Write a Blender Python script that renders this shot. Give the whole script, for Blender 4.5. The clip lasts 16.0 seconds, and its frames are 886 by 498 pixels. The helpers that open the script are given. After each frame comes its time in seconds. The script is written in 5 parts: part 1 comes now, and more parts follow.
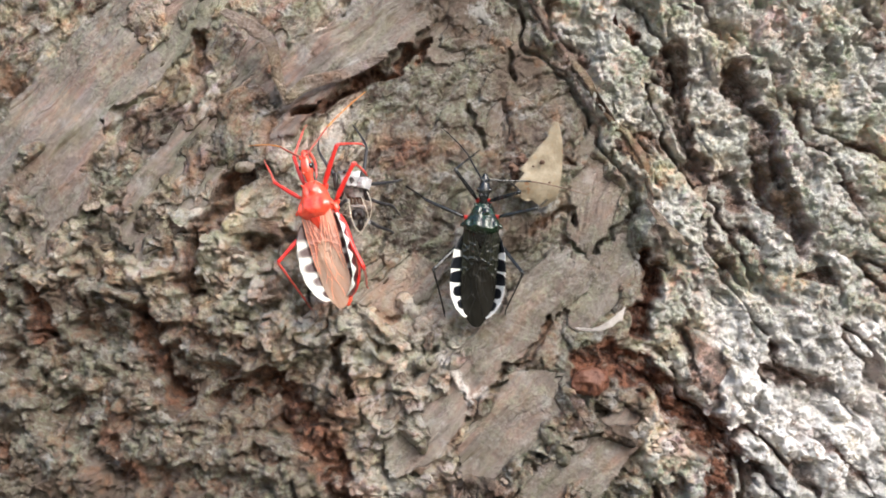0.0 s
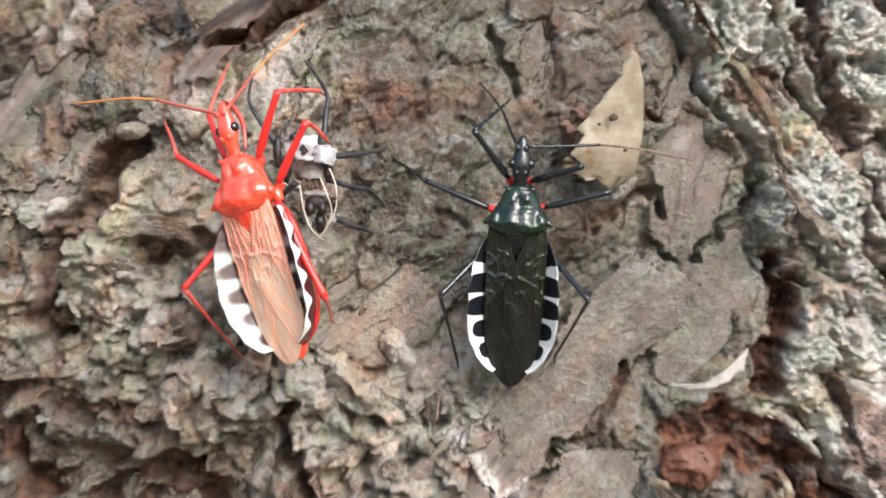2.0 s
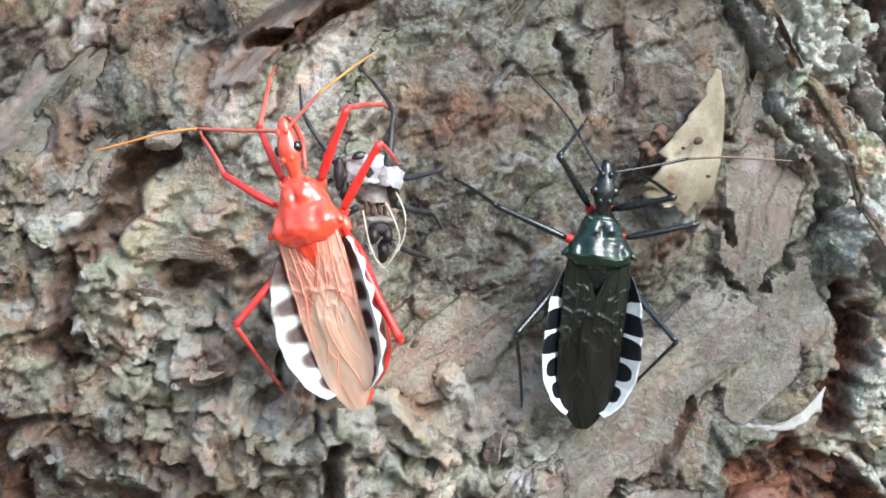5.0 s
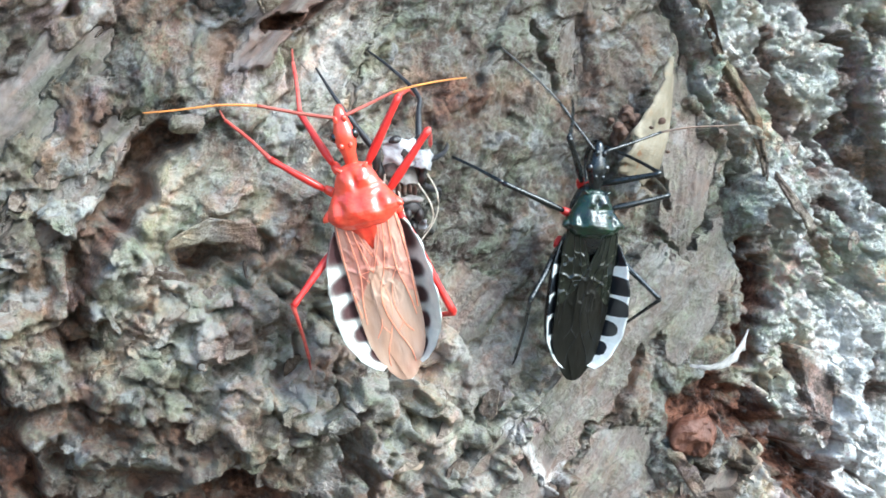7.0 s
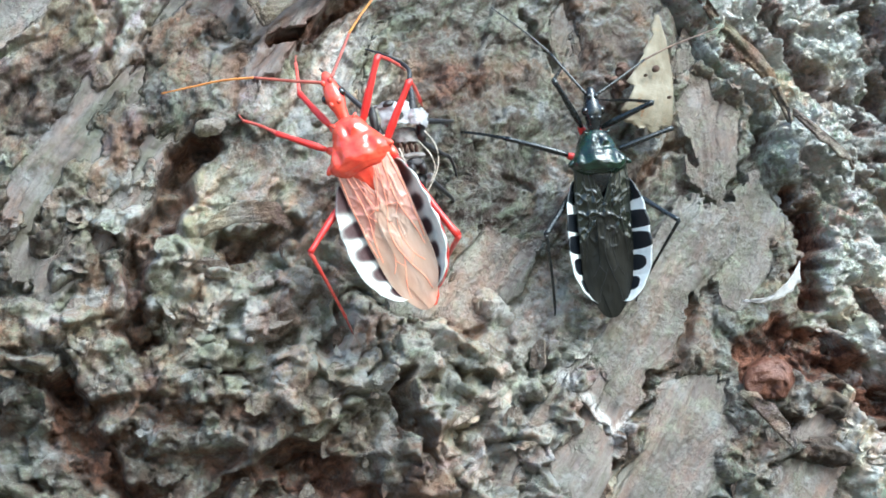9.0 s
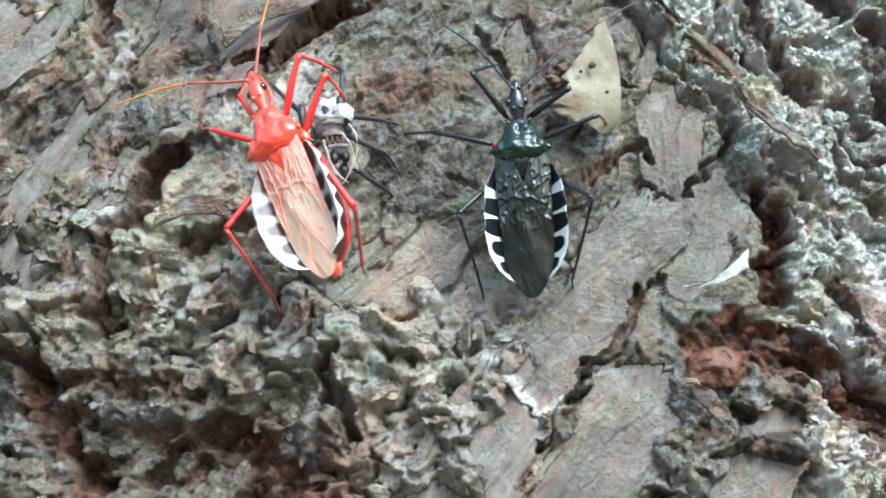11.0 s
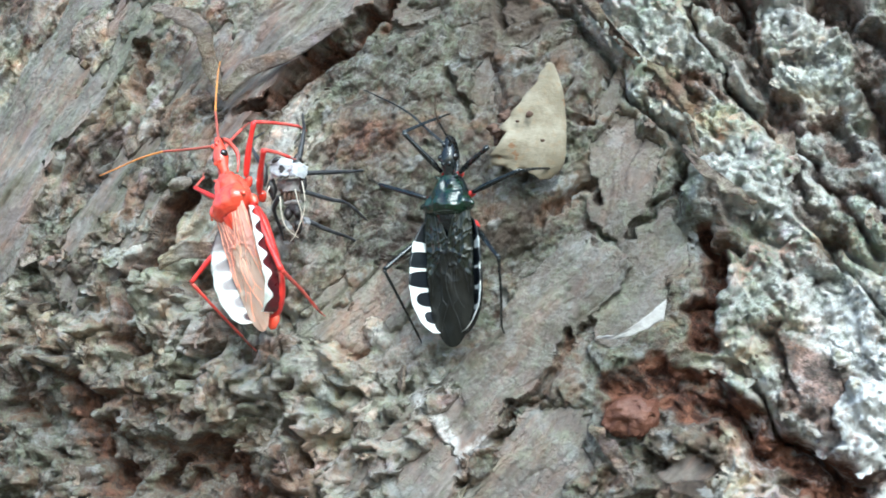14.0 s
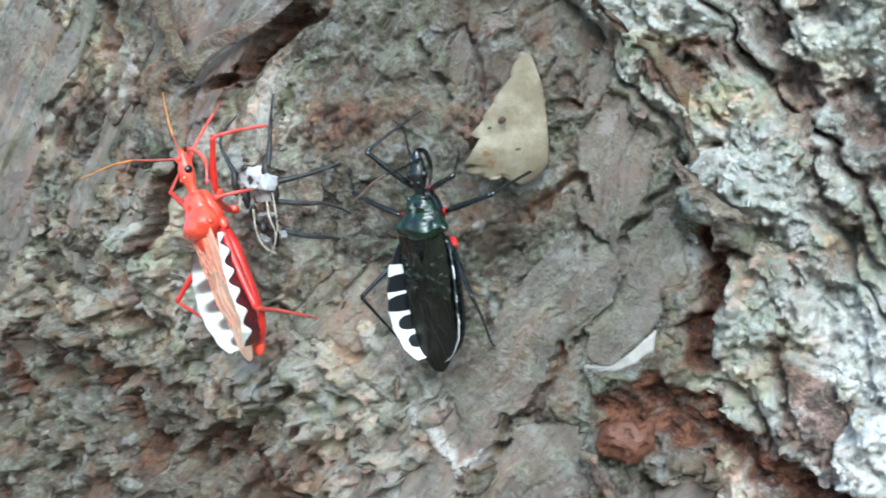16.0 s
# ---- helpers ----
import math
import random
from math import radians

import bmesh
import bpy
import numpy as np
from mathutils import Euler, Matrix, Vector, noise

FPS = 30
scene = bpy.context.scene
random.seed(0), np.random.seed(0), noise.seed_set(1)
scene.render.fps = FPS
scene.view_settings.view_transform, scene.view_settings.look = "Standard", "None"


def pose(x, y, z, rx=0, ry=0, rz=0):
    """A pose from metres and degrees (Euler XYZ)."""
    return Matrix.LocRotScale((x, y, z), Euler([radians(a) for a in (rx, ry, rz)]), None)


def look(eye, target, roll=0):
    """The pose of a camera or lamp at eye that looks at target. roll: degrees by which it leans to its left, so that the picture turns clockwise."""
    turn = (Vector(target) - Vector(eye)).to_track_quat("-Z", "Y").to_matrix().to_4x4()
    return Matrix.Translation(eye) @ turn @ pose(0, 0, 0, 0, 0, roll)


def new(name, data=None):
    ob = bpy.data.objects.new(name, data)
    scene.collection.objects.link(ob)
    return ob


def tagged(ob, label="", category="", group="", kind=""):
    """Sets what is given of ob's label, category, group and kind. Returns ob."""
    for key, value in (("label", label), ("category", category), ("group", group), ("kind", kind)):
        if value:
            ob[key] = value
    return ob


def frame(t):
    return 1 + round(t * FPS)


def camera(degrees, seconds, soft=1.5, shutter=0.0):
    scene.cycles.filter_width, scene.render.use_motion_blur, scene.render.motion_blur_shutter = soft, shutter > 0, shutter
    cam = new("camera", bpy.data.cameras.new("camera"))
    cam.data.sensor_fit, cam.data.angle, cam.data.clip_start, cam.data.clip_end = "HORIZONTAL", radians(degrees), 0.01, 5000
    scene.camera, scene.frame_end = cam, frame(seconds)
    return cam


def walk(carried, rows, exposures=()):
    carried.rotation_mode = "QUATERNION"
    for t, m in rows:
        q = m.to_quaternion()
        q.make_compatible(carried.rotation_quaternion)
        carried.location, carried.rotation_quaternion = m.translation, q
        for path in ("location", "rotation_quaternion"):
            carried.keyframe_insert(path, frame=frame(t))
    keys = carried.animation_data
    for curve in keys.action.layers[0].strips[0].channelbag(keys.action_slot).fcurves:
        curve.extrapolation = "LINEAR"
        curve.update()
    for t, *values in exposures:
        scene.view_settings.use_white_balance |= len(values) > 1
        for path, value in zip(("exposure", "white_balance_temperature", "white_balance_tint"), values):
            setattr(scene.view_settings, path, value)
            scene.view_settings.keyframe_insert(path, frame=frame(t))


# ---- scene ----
cam = camera(40.0, 16.0, 1.6, 0.5)
PATH = [
    (0, look((0.00500, -0.17936, 0.00000), (0.00500, 0.02064, 0.00000), -0.00)),
    (0.5, look((0.00499, -0.17870, 0.00339), (0.00163, 0.02126, 0.00173), -0.88)),
    (1, look((0.00623, -0.17806, 0.00213), (0.00241, 0.02190, 0.00086), -0.92)),
    (1.5, look((0.00397, -0.14231, 0.00345), (0.00400, 0.05764, -0.00114), -1.10)),
    (2, look((0.00194, -0.11200, 0.00443), (0.00574, 0.08786, -0.00188), -0.78)),
    (2.5, look((0.00081, -0.09892, 0.00739), (0.00433, 0.10069, -0.00464), -0.35)),
    (3, look((0.00173, -0.09754, 0.00771), (0.00585, 0.10194, -0.00615), -0.35)),
    (3.5, look((0.00277, -0.09705, 0.00747), (0.00707, 0.10239, -0.00681), -0.49)),
    (4, look((0.00081, -0.09743, 0.00838), (0.00450, 0.10201, -0.00606), -0.48)),
    (4.5, look((-0.00687, -0.10025, 0.01030), (0.00548, 0.09879, -0.00490), -0.25)),
    (4.7, look((-0.00952, -0.10131, 0.01061), (0.00711, 0.09744, -0.00432), 0.03)),
    (6.8, look((-0.04696, -0.09727, 0.01614), (0.03739, 0.08195, -0.01149), 1.36)),
    (7, look((-0.04835, -0.09829, 0.01525), (0.03731, 0.08054, -0.01090), 0.73)),
    (7.5, look((-0.04890, -0.10089, 0.01078), (0.03801, 0.07866, -0.00372), -2.12)),
    (8, look((-0.04709, -0.10329, 0.00303), (0.03217, 0.08025, -0.00224), -4.12)),
    (8.2, look((-0.04500, -0.10434, -0.00052), (0.02831, 0.08174, -0.00089), -5.47)),
    (10.3, look((-0.01497, -0.11963, -0.03724), (0.00626, 0.07012, 0.02232), -8.94)),
    (10.5, look((-0.01125, -0.11873, -0.03906), (0.00349, 0.07085, 0.02292), -8.15)),
    (11, look((-0.00204, -0.11593, -0.04090), (0.00462, 0.07443, 0.02006), -7.36)),
    (11.5, look((0.00620, -0.11771, -0.04187), (0.00133, 0.07129, 0.02336), -6.03)),
    (12, look((0.01431, -0.11769, -0.04226), (-0.00019, 0.07231, 0.01849), -5.47)),
    (12.5, look((0.02373, -0.11758, -0.04052), (-0.00043, 0.07192, 0.01871), -4.99)),
    (13, look((0.03089, -0.11823, -0.03612), (-0.00660, 0.06991, 0.02040), -3.95)),
    (13.5, look((0.03949, -0.11907, -0.03248), (-0.01126, 0.06881, 0.01363), -3.57)),
    (14, look((0.04519, -0.12298, -0.02802), (-0.01166, 0.06390, 0.01491), -3.39)),
    (14.5, look((0.05257, -0.12028, -0.02375), (-0.01109, 0.06673, 0.00745), -4.15)),
    (15, look((0.05483, -0.11698, -0.01279), (-0.01765, 0.06865, 0.00428), -5.37)),
    (15.5, look((0.06060, -0.11095, 0.00181), (-0.01855, 0.07267, -0.00249), -6.27)),
    (16, look((0.06314, -0.11021, 0.01229), (-0.02404, 0.06875, -0.00704), -7.49)),
]
walk(cam, PATH, [(0, 0.86, 6300, 10), (1.5, 0.92, 6200, 9), (3.0, 0.94, 5980, 8.0), (4.7, 1.04, 5630, 3.0), (7, 1.25, 5220, -2), (11, 1.17, 5170, -4), (14, 1.02, 5170, -5), (16, 0.79, 5170, -5)])

# ---- light: overcast sky, a broad soft sun high on the right ----
sky_world = bpy.data.worlds.new("sky")
scene.world = sky_world
sky_world.use_nodes = True
wn = sky_world.node_tree
bg = wn.nodes["Background"]
sky = wn.nodes.new("ShaderNodeTexSky")
sky.sky_type, sky.sun_disc = "NISHITA", False
sky.sun_elevation, sky.sun_rotation = radians(39), radians(150)
sky.air_density, sky.dust_density, sky.ozone_density = 1.0, 4.0, 1.0
wn.links.new(sky.outputs[0], bg.inputs[0])
bg.inputs[1].default_value = 0.15
sun = new("sun", bpy.data.lights.new("sun", "SUN"))
sun.data.energy, sun.data.angle, sun.data.color = 1.4, radians(34), (1.0, 0.97, 0.94)
sun.matrix_world = look((0.48, -0.85, 0.80), (0, 0, 0))

MM = 0.001


# ---- small tools ----
def smooth(a, b, v):
    t = np.clip((v - a) / (b - a), 0, 1)
    return t * t * (3 - 2 * t)


def lattice(seed):
    return np.random.RandomState(seed).rand(256, 256) * 2 - 1


def grain(x, z, scale, seed):
    """Smooth noise, -1..1, over arrays of mm, with features of that many mm."""
    tab = lattice(seed)
    u, v = x / scale + 57.3, z / scale + 91.7
    i, j = np.floor(u).astype(int), np.floor(v).astype(int)
    fu, fv = u - i, v - j
    fu, fv = fu * fu * (3 - 2 * fu), fv * fv * (3 - 2 * fv)
    a, b = tab[i % 256, j % 256], tab[(i + 1) % 256, j % 256]
    c, d = tab[i % 256, (j + 1) % 256], tab[(i + 1) % 256, (j + 1) % 256]
    return (a + (b - a) * fu) * (1 - fv) + (c + (d - c) * fu) * fv


def rough(x, z, scale, seed, octaves=4, fall=0.55):
    total, amount = 0, 1.0
    for n in range(octaves):
        total = total + amount * grain(x, z, scale / 2**n, seed + n)
        amount *= fall
    return total


def lean(x, z):
    """Depth (mm, away from the camera) of the smooth trunk under the bark."""
    return -0.26 - 0.0043 * x + 0.083 * z + x * x / 560.0


# ---- materials ----
def material(name):
    m = bpy.data.materials.new(name)
    m.use_nodes = True
    nt = m.node_tree
    return m, nt, nt.nodes["Principled BSDF"]


def node(nt, kind, **values):
    n = nt.nodes.new(kind)
    for key, value in values.items():
        n.inputs[key].default_value = value
    return n


def mm_coords(nt, stretch=(1, 1, 1)):
    tc = nt.nodes.new("ShaderNodeTexCoord")
    mp = nt.nodes.new("ShaderNodeMapping")
    mp.inputs["Scale"].default_value = [1000 * s for s in stretch]
    nt.links.new(tc.outputs["Object"], mp.inputs["Vector"])
    return mp.outputs[0]


def tilted(nt, degrees, stretch):
    """Coordinates in mm turned in the bark's plane, so that x runs along the streaks."""
    turn = nt.nodes.new("ShaderNodeVectorRotate")
    turn.rotation_type = "Y_AXIS"
    turn.inputs["Angle"].default_value = radians(degrees)
    nt.links.new(nt.nodes.new("ShaderNodeTexCoord").outputs["Object"], turn.inputs["Vector"])
    mp = nt.nodes.new("ShaderNodeMapping")
    mp.inputs["Scale"].default_value = [1000 * v for v in stretch]
    nt.links.new(turn.outputs[0], mp.inputs["Vector"])
    return mp.outputs[0]


def noise_of(nt, co, scale, detail=5, roughness=0.6):
    n = node(nt, "ShaderNodeTexNoise", Scale=scale, Detail=detail, Roughness=roughness)
    nt.links.new(co, n.inputs["Vector"])
    return n.outputs[0]


def math_of(nt, op, a, b=0.5, clamp=False):
    n = nt.nodes.new("ShaderNodeMath")
    n.operation, n.use_clamp = op, clamp
    for k, v in enumerate((a, b)):
        if isinstance(v, (int, float)):
            n.inputs[k].default_value = v
        else:
            nt.links.new(v, n.inputs[k])
    return n.outputs[0]


def mix_of(nt, fac, a, b):
    n = nt.nodes.new("ShaderNodeMix")
    n.data_type = "RGBA"
    for sock, v in ((n.inputs["Factor"], fac), (n.inputs["A"], a), (n.inputs["B"], b)):
        if isinstance(v, (int, float)):
            sock.default_value = v
        elif isinstance(v, tuple):
            sock.default_value = (*v, 1)
        else:
            nt.links.new(v, sock)
    return n.outputs["Result"]


def tinted(nt, fac, col, tint):
    """col multiplied by tint as far as fac says."""
    n = nt.nodes.new("ShaderNodeMix")
    n.data_type, n.blend_type = "RGBA", "MULTIPLY"
    nt.links.new(fac, n.inputs["Factor"])
    nt.links.new(col, n.inputs["A"])
    n.inputs["B"].default_value = (*tint, 1)
    return n.outputs["Result"]


def ramp_of(nt, fac, *stops):
    n = nt.nodes.new("ShaderNodeValToRGB")
    els = n.color_ramp.elements
    while len(els) < len(stops):
        els.new(0.5)
    for e, (p, c) in zip(els, stops):
        e.position, e.color = p, (*c, 1)
    nt.links.new(fac, n.inputs[0])
    return n.outputs[0]


def step_of(nt, v, lo, hi):
    n = nt.nodes.new("ShaderNodeMapRange")
    n.interpolation_type = "SMOOTHSTEP"
    nt.links.new(v, n.inputs[0])
    n.inputs[1].default_value, n.inputs[2].default_value = lo, hi
    return n.outputs[0]


def bump_of(nt, bsdf, height, strength, mm):
    b = node(nt, "ShaderNodeBump", Strength=strength, Distance=mm * MM)
    nt.links.new(height, b.inputs["Height"])
    nt.links.new(b.outputs[0], bsdf.inputs["Normal"])


def attribute_of(nt, name):
    n = nt.nodes.new("ShaderNodeAttribute")
    n.attribute_name = name
    return n.outputs["Fac"]


def bark_material(name, surface, tint=(0.36, 0.335, 0.32), much=0.4):
    """Grey-brown weathered bark. surface: the sheet with its colour fields, the right side's light included; else loose
    plates and flakes.
    """
    m, nt, b = material(name)
    co = mm_coords(nt)
    big, mid = noise_of(nt, co, 0.11, 3), noise_of(nt, co, 0.55, 5)
    fine = noise_of(nt, co, 2.6, 6, 0.7)
    tone = math_of(nt, "ADD", math_of(nt, "MULTIPLY", big, 0.45), math_of(nt, "MULTIPLY", mid, 0.35))
    tone = math_of(nt, "ADD", tone, math_of(nt, "MULTIPLY", fine, 0.30))
    tone = math_of(nt, "SUBTRACT", tone, 0.02 if surface else 0.05)
    speck = noise_of(nt, co, 5.0, 4, 0.7)
    tone = math_of(nt, "ADD", tone, math_of(nt, "MULTIPLY", math_of(nt, "SUBTRACT", speck, 0.5), 0.30))
    if surface:
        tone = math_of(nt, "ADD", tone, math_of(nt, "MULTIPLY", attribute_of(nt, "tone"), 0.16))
    else:
        pick = nt.nodes.new("ShaderNodeObjectInfo").outputs["Random"]
        tone = math_of(nt, "ADD", tone, math_of(nt, "MULTIPLY", math_of(nt, "SUBTRACT", pick, 0.5), 0.14))
        streak = noise_of(nt, mm_coords(nt, (0.12, 1.6, 1.6)), 0.9, 4, 0.65)
        tone = math_of(nt, "ADD", tone, math_of(nt, "MULTIPLY", math_of(nt, "SUBTRACT", streak, 0.5), 0.14))
    if surface:
        slick = attribute_of(nt, "slick")
        streak = noise_of(nt, tilted(nt, 48, (0.10, 1, 1.3)), 0.9, 4, 0.65)
        plain = math_of(nt, "ADD", math_of(nt, "MULTIPLY", math_of(nt, "SUBTRACT", streak, 0.5), 0.50), math_of(nt, "MULTIPLY", math_of(nt, "SUBTRACT", tone, 0.5), 0.5))
        plain = math_of(nt, "ADD", plain, 0.52)
        tone = math_of(nt, "ADD", math_of(nt, "MULTIPLY", tone, math_of(nt, "SUBTRACT", 1.0, slick)), math_of(nt, "MULTIPLY", plain, slick))
    col = ramp_of(nt, tone, (0.30, (0.050, 0.034, 0.027)), (0.45, (0.175, 0.132, 0.104)), (0.57, (0.34, 0.288, 0.248)), (0.72, (0.60, 0.555, 0.51)))
    blotch = step_of(nt, noise_of(nt, co, 0.16, 4), 0.48, 0.66)
    col = mix_of(nt, math_of(nt, "MULTIPLY", blotch, much), col, tint)
    col = tinted(nt, step_of(nt, noise_of(nt, co, 0.10, 5, 0.65), 0.44, 0.60), col, (1.00, 1.03, 0.86))
    col = tinted(nt, step_of(nt, noise_of(nt, co, 0.14, 5, 0.65), 0.50, 0.64), col, (1.10, 0.92, 0.80))
    col = tinted(nt, step_of(nt, noise_of(nt, co, 0.19, 5, 0.65), 0.50, 0.62), col, (0.98, 0.93, 1.08))
    moss = step_of(nt, noise_of(nt, co, 0.21, 5), 0.56, 0.72)
    if surface:
        col = mix_of(nt, math_of(nt, "MULTIPLY", slick, 0.62), col, mix_of(nt, step_of(nt, big, 0.4, 0.6), (0.158, 0.142, 0.132), (0.218, 0.196, 0.186)))
        stain = noise_of(nt, tilted(nt, 48, (0.22, 1, 1.1)), 0.33, 6, 0.65)
        col = tinted(nt, step_of(nt, stain, 0.50, 0.62), col, (1.16, 0.94, 0.86))
        col = tinted(nt, step_of(nt, stain, 0.48, 0.38), col, (0.74, 0.80, 0.70))
        umber = math_of(nt, "MULTIPLY", attribute_of(nt, "umber"), math_of(nt, "ADD", 0.45, math_of(nt, "MULTIPLY", mid, 0.5)))
        col = mix_of(nt, umber, col, (0.155, 0.121, 0.094))
        granules = math_of(nt, "ADD", 0.35, math_of(nt, "MULTIPLY", step_of(nt, noise_of(nt, co, 1.5, 5, 0.65), 0.42, 0.58), 0.65))
        crust = math_of(nt, "MULTIPLY", math_of(nt, "MULTIPLY", attribute_of(nt, "lichen"), step_of(nt, noise_of(nt, co, 0.33, 6, 0.7), 0.39, 0.53)), granules)
        crust_col = mix_of(nt, step_of(nt, mid, 0.42, 0.6), (0.80, 0.83, 0.75), (0.45, 0.55, 0.37))
        bare = math_of(nt, "SUBTRACT", 1.0, math_of(nt, "MULTIPLY", slick, 0.55))
        col = mix_of(nt, math_of(nt, "MULTIPLY", math_of(nt, "MULTIPLY", crust, 0.9), bare), col, crust_col)
        col = mix_of(nt, math_of(nt, "MULTIPLY", math_of(nt, "MULTIPLY", moss, 0.5), bare), col, (0.30, 0.298, 0.222))
        rust = step_of(nt, noise_of(nt, co, 0.17, 6, 0.65), 0.53, 0.66)
        col = mix_of(nt, math_of(nt, "MULTIPLY", rust, math_of(nt, "SUBTRACT", 0.55, math_of(nt, "MULTIPLY", slick, 0.45))), col, (0.26, 0.135, 0.075))
        film = step_of(nt, noise_of(nt, co, 0.24, 5, 0.6), 0.57, 0.66)
        col = mix_of(nt, math_of(nt, "MULTIPLY", math_of(nt, "MULTIPLY", film, 0.5), bare), col, (0.50, 0.51, 0.50))
        green = step_of(nt, noise_of(nt, co, 0.42, 5, 0.65), 0.53, 0.64)
        col = mix_of(nt, math_of(nt, "MULTIPLY", math_of(nt, "MULTIPLY", green, attribute_of(nt, "lichen")), 0.6), col, (0.41, 0.47, 0.34))
        patchy = math_of(nt, "ADD", math_of(nt, "MULTIPLY", mid, 0.6), math_of(nt, "MULTIPLY", fine, 0.4))
        # bleached torn edge, and the right side's light painted into the colour
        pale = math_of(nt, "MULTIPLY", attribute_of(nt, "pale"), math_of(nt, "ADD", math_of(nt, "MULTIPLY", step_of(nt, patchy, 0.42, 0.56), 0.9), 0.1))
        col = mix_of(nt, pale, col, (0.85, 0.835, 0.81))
        red = math_of(nt, "MULTIPLY", attribute_of(nt, "inner"), step_of(nt, noise_of(nt, co, 0.4, 4), 0.25, 0.5))
        red_col = mix_of(nt, step_of(nt, math_of(nt, "ADD", mid, math_of(nt, "MULTIPLY", math_of(nt, "SUBTRACT", fine, 0.5), 0.8)), 0.36, 0.66), (0.070, 0.030, 0.020), (0.27, 0.12, 0.072))
        col = mix_of(nt, red, col, red_col)
    else:
        col = mix_of(nt, math_of(nt, "MULTIPLY", moss, 0.5), col, (0.29, 0.30, 0.19))
    nt.links.new(col, b.inputs["Base Color"])
    b.inputs["Roughness"].default_value = 0.74
    b.inputs["Specular IOR Level"].default_value = 0.32
    h = math_of(nt, "ADD", math_of(nt, "MULTIPLY", fine, 0.7), math_of(nt, "MULTIPLY", noise_of(nt, co, 7.0, 4), 0.25))
    h = math_of(nt, "ADD", h, math_of(nt, "MULTIPLY", mid, 0.9 if surface else 1.8))
    if surface:
        h = math_of(nt, "MULTIPLY", h, math_of(nt, "SUBTRACT", 1.0, math_of(nt, "MULTIPLY", slick, 0.65)))
    h = math_of(nt, "ADD", h, math_of(nt, "MULTIPLY", streak, 0.5 if surface else 0.8))
    if surface:
        h = math_of(nt, "ADD", h, math_of(nt, "MULTIPLY", math_of(nt, "MULTIPLY", noise_of(nt, co, 1.9, 4, 0.7), crust), 1.6))
    bump_of(nt, b, h, 1.0, 0.65)
    return m


def shell(name, colour, dark, rough_level, grain_mm=0.4, spec=0.5, coat=0.0, relief=0.3):
    """Insect cuticle: a glossy coat over a lightly mottled, pitted colour."""
    m, nt, b = material(name)
    co = mm_coords(nt)
    n1, n2 = noise_of(nt, co, 0.9, 4), noise_of(nt, co, 1 / grain_mm, 4)
    nt.links.new(mix_of(nt, step_of(nt, n1, 0.38, 0.68), colour, dark), b.inputs["Base Color"])
    nt.links.new(math_of(nt, "ADD", math_of(nt, "MULTIPLY", n2, 0.2), rough_level - 0.1), b.inputs["Roughness"])
    b.inputs["Specular IOR Level"].default_value = spec
    b.inputs["Coat Weight"].default_value = coat
    b.inputs["Coat Roughness"].default_value = 0.10
    bump_of(nt, b, n2, relief, 0.12)
    return m


def film_material(name, colour, vein, alpha, rough_level, coat=0.8, folds=0.35, spec=0.5):
    """Thin wing skin, part see-through, with cloudy streaks along the wing."""
    m, nt, b = material(name)
    co = mm_coords(nt, (1.0, 0.25, 1.0))
    n1 = noise_of(nt, co, 0.9, 4)
    nt.links.new(mix_of(nt, step_of(nt, n1, 0.35, 0.7), colour, vein), b.inputs["Base Color"])
    b.inputs["Alpha"].default_value = alpha
    b.inputs["Specular IOR Level"].default_value = spec
    b.inputs["Roughness"].default_value = rough_level
    b.inputs["Coat Weight"].default_value = coat
    b.inputs["Coat Roughness"].default_value = 0.14
    bump_of(nt, b, noise_of(nt, co, 0.8, 3), 0.6, folds)
    return m


def banded_material(name, pale, dark, rough_level, soft):
    """Rim of an abdomen: pale cuticle with dark fields whose edges the mesh carries."""
    m, nt, b = material(name)
    co = mm_coords(nt)
    mottle = noise_of(nt, co, 1.1, 4)
    field = math_of(nt, "ADD", attribute_of(nt, "dark"), math_of(nt, "MULTIPLY", math_of(nt, "SUBTRACT", noise_of(nt, co, 2.2, 4), 0.5), 0.3))
    ivory = mix_of(nt, step_of(nt, mottle, 0.4, 0.7), pale, tuple(0.86 * c for c in pale))
    nt.links.new(mix_of(nt, step_of(nt, field, 0.5 - soft, 0.5 + soft), ivory, dark), b.inputs["Base Color"])
    b.inputs["Roughness"].default_value = rough_level
    b.inputs["Coat Weight"].default_value = 0.35
    b.inputs["Coat Roughness"].default_value = 0.15
    bump_of(nt, b, noise_of(nt, mm_coords(nt, (1, 0.5, 1)), 1.6, 4), 0.35, 0.12)
    return m


BARK = bark_material("weathered_bark", True)
FLAKE = bark_material("bark_flakes", False)
BROWN = bark_material("brown_bark_plate", False, (0.19, 0.125, 0.085), 0.85)
RED = shell("red_cuticle", (0.95, 0.105, 0.050), (0.90, 0.060, 0.030), 0.20, coat=1.0, relief=0.4)
RED_LEG = shell("red_leg", (0.74, 0.035, 0.025), (0.60, 0.020, 0.018), 0.34, coat=0.4)
ROSE_BACK = shell("rosy_back", (0.46, 0.21, 0.15), (0.36, 0.15, 0.11), 0.5)
RED_SHIN = shell("pale_red_shin", (0.74, 0.13, 0.10), (0.66, 0.05, 0.04), 0.34, coat=0.4)
PINK = shell("pink_tarsus", (0.42, 0.10, 0.07), (0.34, 0.07, 0.05), 0.45)
ORANGE = shell("orange_flagellum", (0.72, 0.30, 0.06), (0.62, 0.22, 0.05), 0.5)
